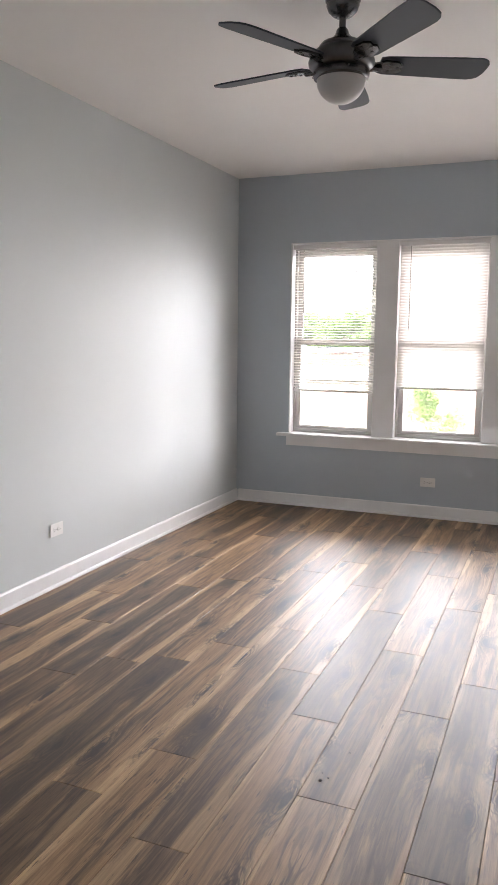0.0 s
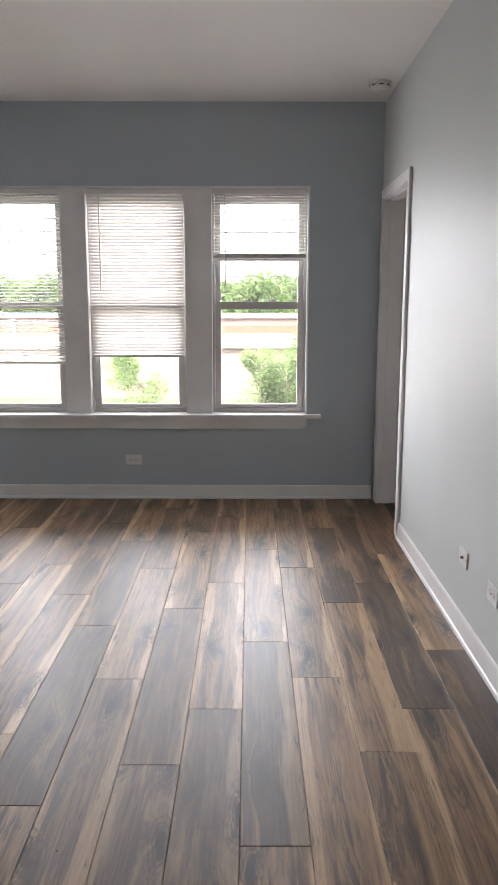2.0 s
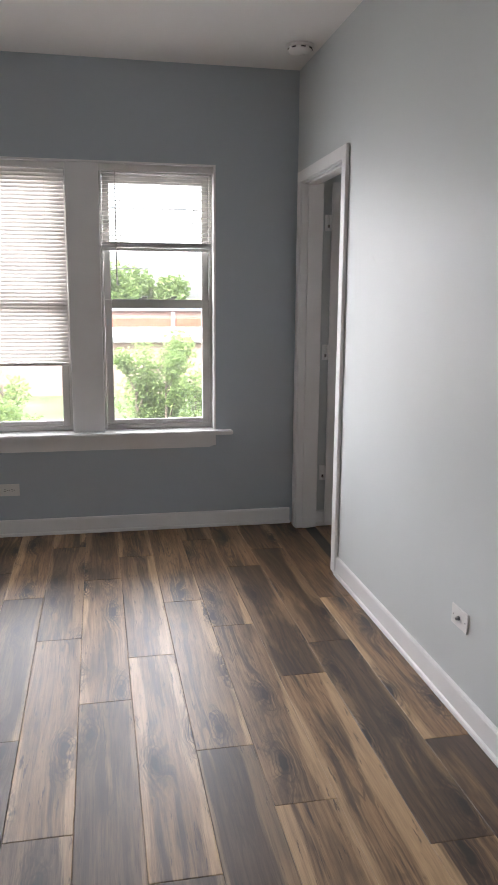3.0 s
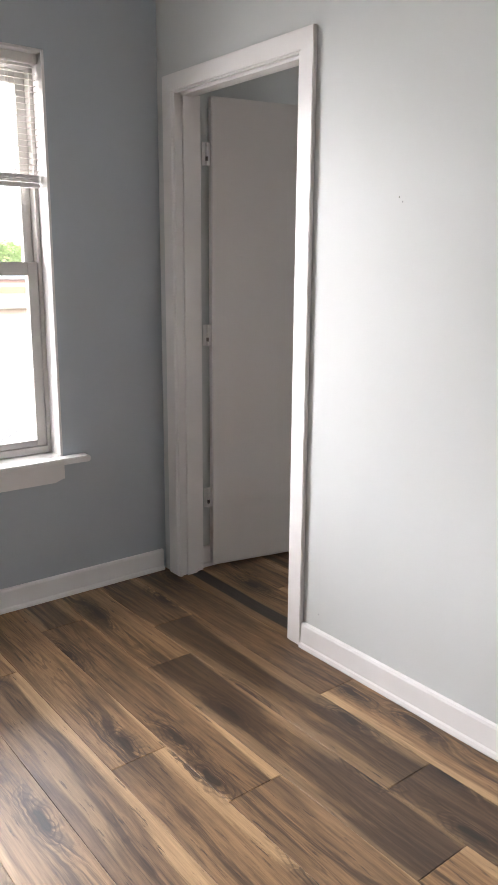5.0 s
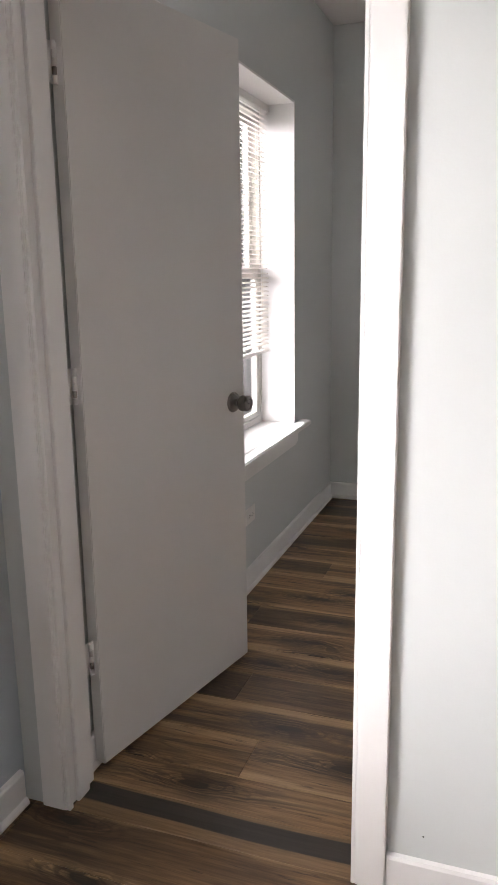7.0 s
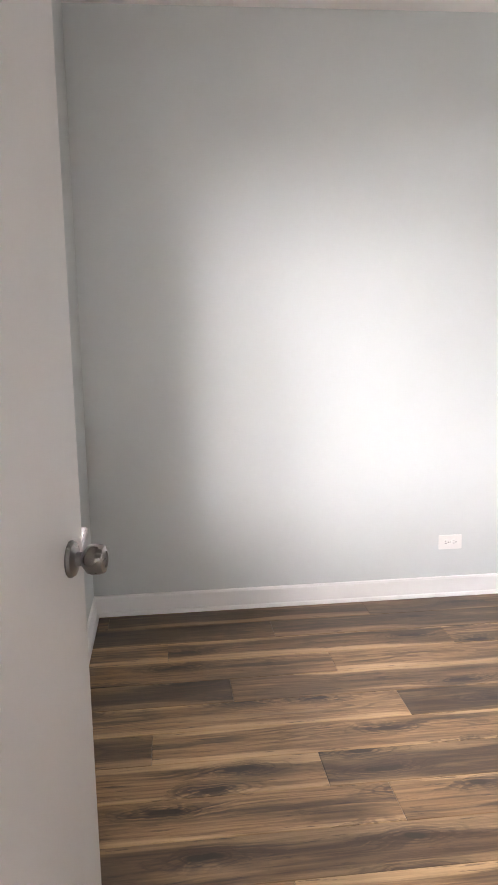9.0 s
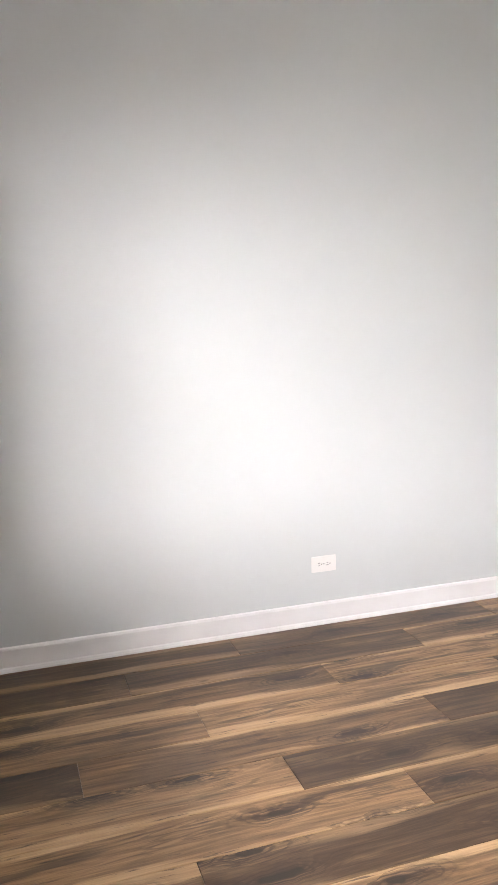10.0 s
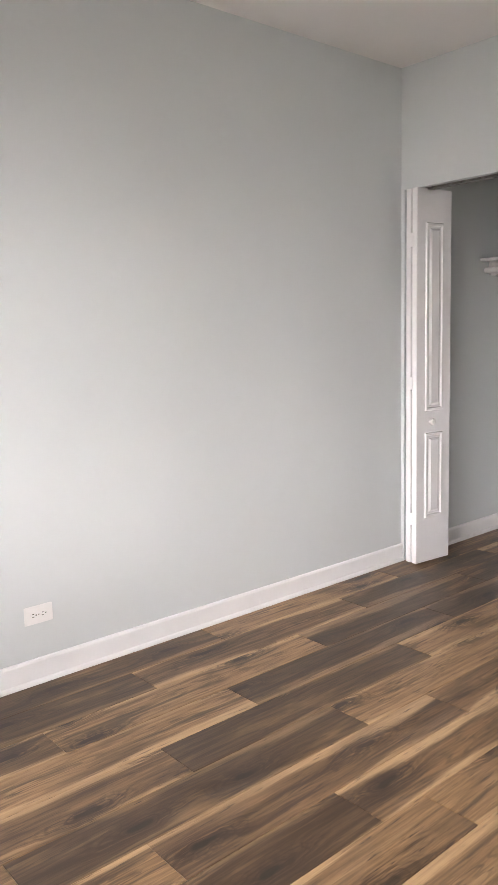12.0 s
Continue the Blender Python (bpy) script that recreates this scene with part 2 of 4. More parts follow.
    fleck = smooth(noise_(stretch(vec, 70.0, 7.0), 1.0, 5.0, 0.65), 0.58, 0.68)
    col = mix_(math_("MULTIPLY", fleck, 0.75), col, (0.036, 0.022, 0.015))
    col = mix_(math_("MULTIPLY", smooth(grain, 0.42, 0.70), 0.15), col, (0.04, 0.028, 0.020))
    if band:
        middle = math_("ABSOLUTE", math_("ADD", math_("ADD", local.outputs[0], -0.016), math_("MULTIPLY", math_("SUBTRACT", wav, 0.5), 0.05)))
        pale_edge = mix_(fine, (0.15, 0.09, 0.045), (0.30, 0.19, 0.10))
        col = mix_(smooth(middle, 0.034, 0.029), pale_edge, mix_(fine, (0.022, 0.018, 0.016), (0.046, 0.038, 0.032)))
    l.new(col, p.inputs["Base Color"])
    rg = n.new("ShaderNodeMapRange")
    rg.inputs["To Min"].default_value, rg.inputs["To Max"].default_value = 0.37, 0.48
    l.new(grain, rg.inputs["Value"])
    l.new(rg.outputs[0], p.inputs["Roughness"])
    bp = n.new("ShaderNodeBump")
    bp.inputs["Strength"].default_value, bp.inputs["Distance"].default_value = 0.18, 0.0008
    l.new(math_("ADD", grain, math_("MULTIPLY", rings, 0.8)), bp.inputs["Height"])
    l.new(bp.outputs[0], p.inputs["Normal"])
    p.inputs["Specular IOR Level"].default_value = 0.56
    return m


def leaf_material():
    m, n, l, p = nodes_of("leaf_green")
    g = n.new("ShaderNodeNewGeometry")
    r = ramp(n, [(0.0, (0.14, 0.21, 0.065)), (0.5, (0.20, 0.29, 0.09)), (1.0, (0.29, 0.37, 0.13))])
    l.new(g.outputs["Random Per Island"], r.inputs[0])
    l.new(r.outputs[0], p.inputs["Base Color"])
    p.inputs["Roughness"].default_value = 0.5
    tr = n.new("ShaderNodeBsdfTranslucent")
    l.new(r.outputs[0], tr.inputs["Color"])
    mx = n.new("ShaderNodeMixShader")
    mx.inputs[0].default_value = 0.6
    l.new(p.outputs[0], mx.inputs[1])
    l.new(tr.outputs[0], mx.inputs[2])
    l.new(mx.outputs[0], n["Material Output"].inputs["Surface"])
    return m


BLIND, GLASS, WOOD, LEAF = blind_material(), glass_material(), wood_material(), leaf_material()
BANDED = wood_material("dark_hearted_plank", True)
BARK = coat("bark", (0.10, 0.08, 0.06), (0.18, 0.14, 0.10), 0.9, 0.05, 12, 60, 0.6)
STUCCO = coat("beige_brick_wall", (0.21, 0.150, 0.122), (0.25, 0.18, 0.148), 0.9, 0.03, 0.6, 20, 0.3)
ROOFG = coat("pale_roof_membrane", (0.26, 0.26, 0.275), (0.31, 0.31, 0.325), 0.8, 0.05, 0.4, 10, 0.2)
REDF = coat("red_fascia", (0.42, 0.07, 0.04), (0.48, 0.09, 0.05), 0.6, 0.05, 0.5)
BLUER = coat("blue_grey_roofing", (0.20, 0.25, 0.30), (0.26, 0.31, 0.36), 0.7, 0.05, 0.5)
DARKW = coat("dark_window", (0.05, 0.055, 0.065), (0.08, 0.085, 0.10), 0.2)
GRASS = coat("lawn_and_yard", (0.07, 0.12, 0.035), (0.16, 0.17, 0.10), 0.95, 0.03, 0.35, 8, 0.6, gap=0.05)
PAVE = coat("pale_concrete", (0.42, 0.41, 0.39), (0.50, 0.49, 0.46), 0.9, 0.04, 0.8, 30, 0.4)
ROAD = coat("street_asphalt", (0.05, 0.05, 0.05), (0.075, 0.073, 0.07), 0.9, 0.04, 0.6, 30, 0.5)
BRICK = coat("chimney_brick", (0.30, 0.14, 0.10), (0.36, 0.18, 0.12), 0.9)


# ---------- mesh helpers ----------
def box(bm, x0, x1, y0, y1, z0, z1, bevel=0.0, seg=1):
    v = [bm.verts.new((x, y, z)) for z in (z0, z1) for x, y in ((x0, y0), (x1, y0), (x1, y1), (x0, y1))]
    f = [bm.faces.new([v[i] for i in q]) for q in ((3, 2, 1, 0), (4, 5, 6, 7), (0, 1, 5, 4), (1, 2, 6, 5), (2, 3, 7, 6), (3, 0, 4, 7))]
    if bevel:
        bmesh.ops.bevel(bm, geom=list({e for q in f for e in q.edges}), offset=bevel, segments=seg, affect="EDGES", clamp_overlap=True)
    return bm


def lathe(bm, profile, seg=32, centre=(0, 0, 0)):
    """Turns (radius, height) pairs round the z axis."""
    rings = []
    for r, z in profile:
        if r < 1e-5:
            rings.append([bm.verts.new((centre[0], centre[1], centre[2] + z))])
        else:
            rings.append([bm.verts.new((centre[0] + r * math.cos(2 * math.pi * k / seg), centre[1] + r * math.sin(2 * math.pi * k / seg), centre[2] + z)) for k in range(seg)])
    for a, b in zip(rings, rings[1:]):
        for k in range(seg):
            q = [a[k % len(a)], a[(k + 1) % len(a)], b[(k + 1) % len(b)], b[k % len(b)]]
            q = list(dict.fromkeys(q))
            if len(q) > 2:
                bm.faces.new(q)
    bmesh.ops.recalc_face_normals(bm, faces=bm.faces)
    return bm


def prism(bm, outline, z0, z1):
    """An upright solid over a flat outline of (x, y)."""
    lo = [bm.verts.new((x, y, z0)) for x, y in outline]
    hi = [bm.verts.new((x, y, z1)) for x, y in outline]
    bm.faces.new(lo[::-1])
    bm.faces.new(hi)
    for k in range(len(lo)):
        j = (k + 1) % len(lo)
        bm.faces.new((lo[k], lo[j], hi[j], hi[k]))
    bmesh.ops.recalc_face_normals(bm, faces=bm.faces)
    return bm


def mesh_of(name, bm, material, smooth=False):
    me = bpy.data.meshes.new(name)
    bm.to_mesh(me)
    bm.free()
    me.materials.append(material)
    if smooth:
        for f in me.polygons:
            f.use_smooth = True
        me.set_sharp_from_angle(angle=radians(40))
    return me


def part(name, bm, material, parent=None, label="", smooth=False):
    ob = new(name, mesh_of(name, bm, material, smooth))
    ob.parent = parent
    return tagged(ob, label)


def thing(name, at, label, category, group="", kind=""):
    ob = new(name)
    ob.matrix_basis = at if isinstance(at, Matrix) else Matrix.Translation(at)
    return tagged(ob, label, category, group, kind)


def structure(name, bm, material, label, category, smooth=False):
    return tagged(part(name, bm, material, None, "", smooth), label, category, "", "structure")


B = bmesh.new


# ---------- large structure ----------
CEIL_Z, LEFT_X, BACK_Y = 2.645, -3.30, -7.5
R2_X0, R2_X1, R2_Y0, R2_Y1 = 0.105, 2.945, -3.985, -0.09
CLOSET_Y = -5.02
WIN_Z0, WIN_Z1 = 0.575, 2.12
OPEN_X0, OPEN_X1 = -2.839, -0.481
OPEN2_X0, OPEN2_X1 = 0.70, 2.19
DOOR_Y0, DOOR_Y1, DOOR_Z = -0.885, -0.118, 2.035
CLO_X0, CLO_X1, CLO_Z = 1.35, 2.925, 2.03

bm = B()
box(bm, LEFT_X - 0.12, OPEN_X0, 0, 0.26, -0.2, CEIL_Z + 0.1)
box(bm, OPEN_X1, 0.0, 0, 0.26, -0.2, CEIL_Z + 0.1)
box(bm, OPEN_X0, OPEN_X1, 0, 0.26, -0.2, WIN_Z0)
box(bm, OPEN_X0, OPEN_X1, 0, 0.26, WIN_Z1, CEIL_Z + 0.1)
structure("wall_window", bm, SHADED_WALL, "grey painted wall round three windows, coloured bluer and darker for shade", "wall")

bm = B()
box(bm, R2_X0, OPEN2_X0, R2_Y1, 0.26, -0.2, CEIL_Z + 0.1)
box(bm, OPEN2_X1, R2_X1, R2_Y1, 0.26, -0.2, CEIL_Z + 0.1)
box(bm, OPEN2_X0, OPEN2_X1, R2_Y1, 0.26, -0.2, WIN_Z0)
box(bm, OPEN2_X0, OPEN2_X1, R2_Y1, 0.26, WIN_Z1, CEIL_Z + 0.1)
structure("wall_bedroom_window", bm, WALL, "grey painted bedroom wall with deep window reveals", "wall")

bm = B()
box(bm, 0, R2_X0, BACK_Y, DOOR_Y0, -0.2, CEIL_Z + 0.1)
box(bm, 0, R2_X0, DOOR_Y1, 0.26, -0.2, CEIL_Z + 0.1)
box(bm, 0, R2_X0, DOOR_Y0, DOOR_Y1, DOOR_Z, CEIL_Z + 0.1)
wall_door = structure("wall_door", bm, WALL, "light grey satin painted wall with a doorway", "wall")

structure("wall_left", box(B(), LEFT_X - 0.12, LEFT_X, BACK_Y - 0.12, 0, -0.2, CEIL_Z + 0.1), WALL, "light grey satin painted plain wall", "wall")
structure("wall_back", box(B(), LEFT_X, R2_X0, BACK_Y - 0.12, BACK_Y, -0.2, CEIL_Z + 0.1), WALL, "plain grey painted wall", "wall")
structure("wall_bedroom_far", box(B(), R2_X1, R2_X1 + 0.12, CLOSET_Y - 0.1, 0.26, -0.2, CEIL_Z + 0.1), WALL, "pale grey painted bedroom wall", "wall")
bm = B()
box(bm, R2_X0, CLO_X0, R2_Y0 - 0.11, R2_Y0, -0.2, CEIL_Z + 0.1)
box(bm, CLO_X1, R2_X1, R2_Y0 - 0.11, R2_Y0, -0.2, CEIL_Z + 0.1)
box(bm, CLO_X0, CLO_X1, R2_Y0 - 0.11, R2_Y0, CLO_Z, CEIL_Z + 0.1)
structure("wall_closet_front", bm, WALL, "grey painted wall over a wide closet opening", "wall")
bm = B()
box(bm, R2_X0, R2_X1, CLOSET_Y - 0.1, CLOSET_Y, -0.2, CEIL_Z + 0.1)
structure("wall_closet_back", bm, WALL, "grey painted back wall inside the closet", "wall")
structure("ceiling", box(B(), LEFT_X - 0.12, 0.0, BACK_Y - 0.12, 0, CEIL_Z, CEIL_Z + 0.1), CEIL, "flat white painted ceiling", "ceiling")
structure("ceiling_bedroom", box(B(), R2_X0, R2_X1, CLOSET_Y, R2_Y1, CEIL_Z, CEIL_Z + 0.1), CEIL, "flat white painted bedroom ceiling", "ceiling")
structure("roof_slab", box(B(), LEFT_X - 0.12, R2_X1 + 0.12, BACK_Y - 0.12, 0.26, CEIL_Z + 0.104, CEIL_Z + 0.25), CEIL, "plain slab over the rooms", "roof")


# skirting: flat board with an eased top and a shoe moulding
def skirting(p0, p1, inward):
    prof = [(0.0, 0.0), (0.022, 0.0), (0.0225, 0.006), (0.019, 0.015), (0.013, 0.019), (0.0125, 0.086), (0.009, 0.094), (0.0, 0.097)]
    bm = B()
    ends = []
    for p in (p0, p1):
        ends.append([bm.verts.new((p[0] + inward[0] * d, p[1] + inward[1] * d, h)) for d, h in prof])
    bm.faces.new(ends[0])
    bm.faces.new(ends[1][::-1])
    for k in range(len(prof)):
        j = (k + 1) % len(prof)
        bm.faces.new((ends[0][k], ends[1][k], ends[1][j], ends[0][j]))
    bmesh.ops.recalc_face_normals(bm, faces=bm.faces)
    return structure("baseboard", bm, TRIM, "white painted baseboard with shoe moulding", "baseboard")


skirting((LEFT_X, BACK_Y), (LEFT_X, 0), (1, 0))
skirting((LEFT_X + 0.022, 0), (-0.0185, 0), (0, -1))
skirting((0, BACK_Y), (0, DOOR_Y0 - 0.0565), (-1, 0))
skirting((R2_X0 + 0.02, R2_Y1), (R2_X1 - 0.022, R2_Y1), (0, -1))
skirting((R2_X1, R2_Y1), (R2_X1, R2_Y0), (-1, 0))
skirting((R2_X1, R2_Y0 - 0.11), (R2_X1, CLOSET_Y + 0.02), (-1, 0))
skirting((R2_X0, CLOSET_Y), (R2_X1, CLOSET_Y), (0, 1))
skirting((R2_X0, R2_Y0), (CLO_X0, R2_Y0), (0, 1))
skirting((R2_X0, R2_Y0), (R2_X0, DOOR_Y0 - 0.06), (1, 0))

# ---------- doorway: jambs, stops, casing, leaf ----------
doorway = thing("door_frame", (0, 0, 0), "white painted door casing with stepped jamb round the opening", "door frame", kind="structure")
CAS = 0.060


def casing_side(y_out, y_in, x_face, x_wall):
    bm = B()
    box(bm, min(x_face, x_wall), max(x_face, x_wall), min(y_out, y_in), max(y_out, y_in), 0.004, DOOR_Z - 0.002, 0.0025, 2)
    return bm


part("casing", casing_side(DOOR_Y1 + 0.056, DOOR_Y1 - 0.010, -0.018, -0.0005), TRIM, doorway)
part("casing", casing_side(DOOR_Y0 - 0.056, DOOR_Y0 + 0.007, -0.018, -0.0005), TRIM, doorway)
part("head_casing", box(B(), -0.0185, -0.0005, DOOR_Y0 - 0.056, DOOR_Y1 + 0.056, DOOR_Z - 0.012, DOOR_Z + 0.050, 0.0025, 2), TRIM, doorway)
part("casing", box(B(), R2_X0 + 0.0005, R2_X0 + 0.016, DOOR_Y0 - 0.058, DOOR_Y0 + 0.003, 0, DOOR_Z, 0.0025, 2), TRIM, doorway)
part("head_casing", box(B(), R2_X0 + 0.0005, R2_X0 + 0.016, DOOR_Y0 - 0.058, DOOR_Y1 + 0.022, DOOR_Z, DOOR_Z + 0.06, 0.0025, 2), TRIM, doorway)
JT = 0.012
part("jamb", box(B(), -0.012, R2_X0 + 0.016, DOOR_Y1 - JT, DOOR_Y1 - 0.0005, 0, DOOR_Z - JT, 0.002), TRIM, doorway)
part("jamb", box(B(), -0.012, R2_X0 + 0.004, DOOR_Y0 + 0.0005, DOOR_Y0 + JT, 0, DOOR_Z - JT, 0.002), TRIM, doorway)
part("head_jamb", box(B(), -0.012, R2_X0 + 0.004, DOOR_Y0 + 0.0005, DOOR_Y1 - 0.0005, DOOR_Z - JT, DOOR_Z - 0.0005, 0.002), TRIM, doorway)
for y0, y1 in ((DOOR_Y1 - JT - 0.011, DOOR_Y1 - JT), (DOOR_Y0 + JT, DOOR_Y0 + JT + 0.011)):
    part("door_stop", box(B(), 0.030, 0.082, y0, y1, 0, DOOR_Z - JT - 0.011, 0.0016, 2), TRIM, doorway)
    part("bead", box(B(), -0.010, 0.006, y0 + (0.002 if y1 > -0.5 else 0.0002), y1 - (0.0002 if y1 > -0.5 else 0.002), 0, DOOR_Z - JT - 0.006, 0.0014, 2), TRIM, doorway)
part("door_stop", box(B(), 0.020, 0.082, DOOR_Y0 + JT, DOOR_Y1 - JT, DOOR_Z - JT - 0.011, DOOR_Z - JT, 0.003, 2), TRIM, doorway)
part("bead", box(B(), -0.010, 0.006, DOOR_Y0 + JT, DOOR_Y1 - JT, DOOR_Z - JT - 0.006, DOOR_Z - JT - 0.0002, 0.0015, 2), TRIM, doorway)

# leaf: origin on the hinge line, its length along local x, opened into the bedroom
LEAF_W, LEAF_H = 0.745, 2.018
leaf = thing("door_leaf", pose(0.174, -0.134, 0.012, 0, 0, -12.3), "flush grey-white painted door standing open, steel knob", "door")
part("slab", box(B(), 0, LEAF_W, 0, 0.035, 0, LEAF_H, 0.002, 2), DOORP, leaf)
# whiter strip laid on the hinge edge, imitating light that falls on it
part("edge_strip", box(B(), -0.0016, -0.0002, 0.0006, 0.0344, 0.002, LEAF_H - 0.002, 0.0004), TRIM, leaf, "white strip on the hinge edge, coloured to look lit")
for z in (0.325, 1.057, 1.796):
    hinge = part("hinge", box(B(), -0.040, -0.001, 0.014, 0.017, z - 0.045, z + 0.045, 0.0008), TRIM, leaf, "painted butt hinge")
    part("hinge_plate", box(B(), -0.0030, -0.0017, 0.003, 0.032, z - 0.045, z + 0.045, 0.0006), TRIM, hinge)
    for k in range(5):
        bm = B()
        lathe(bm, [(0, 0), (0.0052, 0), (0.0058, 0.001), (0.0058, 0.0155), (0.0052, 0.0165), (0, 0.0165)], 12, (-0.020, 0.008, z - 0.045 + k * 0.0183))
        part("knuckle", bm, STEEL if k == 1 else TRIM, hinge, smooth=True)


def knob(parent, x, z, y, out):
    """A turned passage knob with rose and keyed face, along local y."""
    prof_rose = [(0, 0), (0.033, 0), (0.0335, 0.003), (0.030, 0.008), (0.020, 0.0105), (0.0125, 0.012), (0, 0.012)]
    prof_knob = [(0, 0.010), (0.0125, 0.010), (0.0125, 0.022), (0.017, 0.026), (0.0255, 0.033), (0.0275, 0.042), (0.0262, 0.055), (0.0235, 0.062), (0.015, 0.0640), (0.0145, 0.0605), (0, 0.0605)]
    turn = Matrix.Translation((x, y, z)) @ Matrix.Rotation(radians(90 if out < 0 else -90), 4, "X")
    rose = None
    for name, prof in (("rose", prof_rose), ("knob", prof_knob)):
        bm = lathe(B(), prof, 32)
        bm.transform(turn)
        bmesh.ops.recalc_face_normals(bm, faces=bm.faces)
        ob = part(name, bm, STEEL, parent if rose is None else rose, "brushed steel " + name, True)
        rose = rose or ob
    bm = box(B(), -0.006, 0.006, -0.0012, 0.0012, 0.0605, 0.0615)
    bm.transform(turn)
    part("turn_button", bm, IRON, rose)


knob(leaf, LEAF_W - 0.068, 0.918, 0.0, -1)
knob(leaf, LEAF_W - 0.068, 0.918, 0.035, 1)
part("latch_plate", box(B(), LEAF_W - 0.0005, LEAF_W + 0.0012, 0.006, 0.029, 0.89, 0.947, 0.0004), STEEL, leaf)


# ---------- windows ----------
def sash(parent, name, x0, x1, y0, y1, z0, z1, stile, top, bottom):
    s = part(name, box(B(), x0, x0 + stile, y0, y1, z0, z1, 0.002), VINYL, parent)
    part("stile", box(B(), x1 - stile, x1, y0, y1, z0, z1, 0.002), VINYL, s)
    part("rail", box(B(), x0 + stile, x1 - stile, y0 + 0.0005, y1 - 0.0005, z0, z0 + bottom, 0.002), VINYL, s)
    part("rail", box(B(), x0 + stile, x1 - stile, y0 + 0.0005, y1 - 0.0005, z1 - top, z1, 0.002), VINYL, s)
    ym = (y0 + y1) / 2
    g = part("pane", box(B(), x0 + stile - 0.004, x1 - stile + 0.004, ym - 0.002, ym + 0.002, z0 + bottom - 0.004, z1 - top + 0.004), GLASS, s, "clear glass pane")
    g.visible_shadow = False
    return s


def window(name, x0, x1, label):
    """A double-hung vinyl unit set in its lined opening."""
    w = thing(name, (0, 0, 0), label, "window", kind="structure")
    z0, z1 = 0.606, 2.117
    bm = B()
    for a, b, c, d in ((x0, x0 + 0.016, z0, z1), (x1 - 0.016, x1, z0, z1), (x0 + 0.016, x1 - 0.016, z1 - 0.05, z1), (x0 + 0.016, x1 - 0.016, z0, z0 + 0.030)):
        box(bm, a, b, 0.078, 0.165, c, d, 0.002)
    part("window_frame", bm, VINYL, w)
    lo = sash(w, "lower_sash", x0 + 0.017, x1 - 0.017, 0.086, 0.114, z0 + 0.031, 1.370, 0.040, 0.052, 0.026)
    sash(w, "upper_sash", x0 + 0.017, x1 - 0.017, 0.118, 0.146, 1.322, z1 - 0.051, 0.038, 0.048, 0.045)
    xm = (x0 + x1) / 2
    for x in (xm - 0.085, xm + 0.085):
        bm = box(B(), x - 0.022, x + 0.022, 0.090, 0.112, 1.3702, 1.377, 0.002)
        box(bm, x - 0.004, x + 0.030, 0.094, 0.104, 1.377, 1.388, 0.003)
        part("sash_lock", bm, VINYL, lo)
    return w


WINS = [(OPEN_X0 + 0.012, -2.150), (-1.978, -1.318), (-1.135, OPEN_X1 - 0.012)]
for k, (a, b) in enumerate(WINS):
    window("window_%d" % (k + 1), a, b, "grey vinyl double-hung window in a white lined opening")
WINS2 = [(OPEN2_X0 + 0.012, 1.36), (1.54, OPEN2_X1 - 0.012)]
for k, (a, b) in enumerate(WINS2):
    window("window_%d" % (k + 4), a, b, "grey vinyl double-hung bedroom window in a deep white reveal")


def lining(x0, x1, y_in, posts, label, tip, setback=0.012):
    """White boards round an opening, posts between its windows, stool and apron below."""
    w = thing("window_trim", (0, 0, 0), label, "window trim", kind="structure")
    part("side_board", box(B(), x0, x0 + 0.0115, y_in - 0.003, 0.17, 0.604, WIN_Z1 - 0.0005, 0.0015), TRIM, w)
    part("side_board", box(B(), x1 - 0.0115, x1, y_in - 0.003, 0.17, 0.604, WIN_Z1 - 0.0005, 0.0015), TRIM, w)
    part("head_board", box(B(), x0 + 0.0115, x1 - 0.0115, y_in - 0.003, 0.0775, WIN_Z1 - 0.011, WIN_Z1 - 0.0005, 0.0015), TRIM, w)
    for a, b in posts:
        part("post", box(B(), a + 0.0005, b - 0.0005, y_in + setback, 0.17, 0.604, WIN_Z1 - 0.011, 0.002), TRIM, w)
    bm = box(B(), x0, x1, y_in, 0.172, WIN_Z0 + 0.0005, 0.604)
    box(bm, x0 - tip[0], x1 + tip[1], y_in - 0.062, y_in - 0.0005, WIN_Z0 + 0.004, 0.604, 0.005, 2)
    part("stool", bm, TRIM, w)
    bm = B()
    ap = [(x0 - 0.012, 0.502), (x1 - 0.045, 0.500), (x1 - 0.012, 0.512), (x1 - 0.004, 0.512), (x1 - 0.004, WIN_Z0 + 0.003), (x0 - 0.012, WIN_Z0 + 0.003)]
    fr = [bm.verts.new((x, y_in - 0.019, z)) for x, z in ap]
    bk = [bm.verts.new((x, y_in - 0.0005, z)) for x, z in ap]
    bm.faces.new(fr)
    bm.faces.new(bk[::-1])
    for k in range(len(ap)):
        j = (k + 1) % len(ap)
        bm.faces.new((fr[k], bk[k], bk[j], fr[j]))
    bmesh.ops.recalc_face_normals(bm, faces=bm.faces)
    part("apron", bm, TRIM, w)
    return w


lining(OPEN_X0, OPEN_X1, 0.0, [(-2.150, -1.978), (-1.318, -1.135)], "white painted window boards, posts, stool and chipped apron", (0.088, 0.095))
lining(OPEN2_X0, OPEN2_X1, R2_Y1, [(1.36, 1.54)], "white painted deep window reveal with stool and apron", (0.09, 0.095), 0.12)


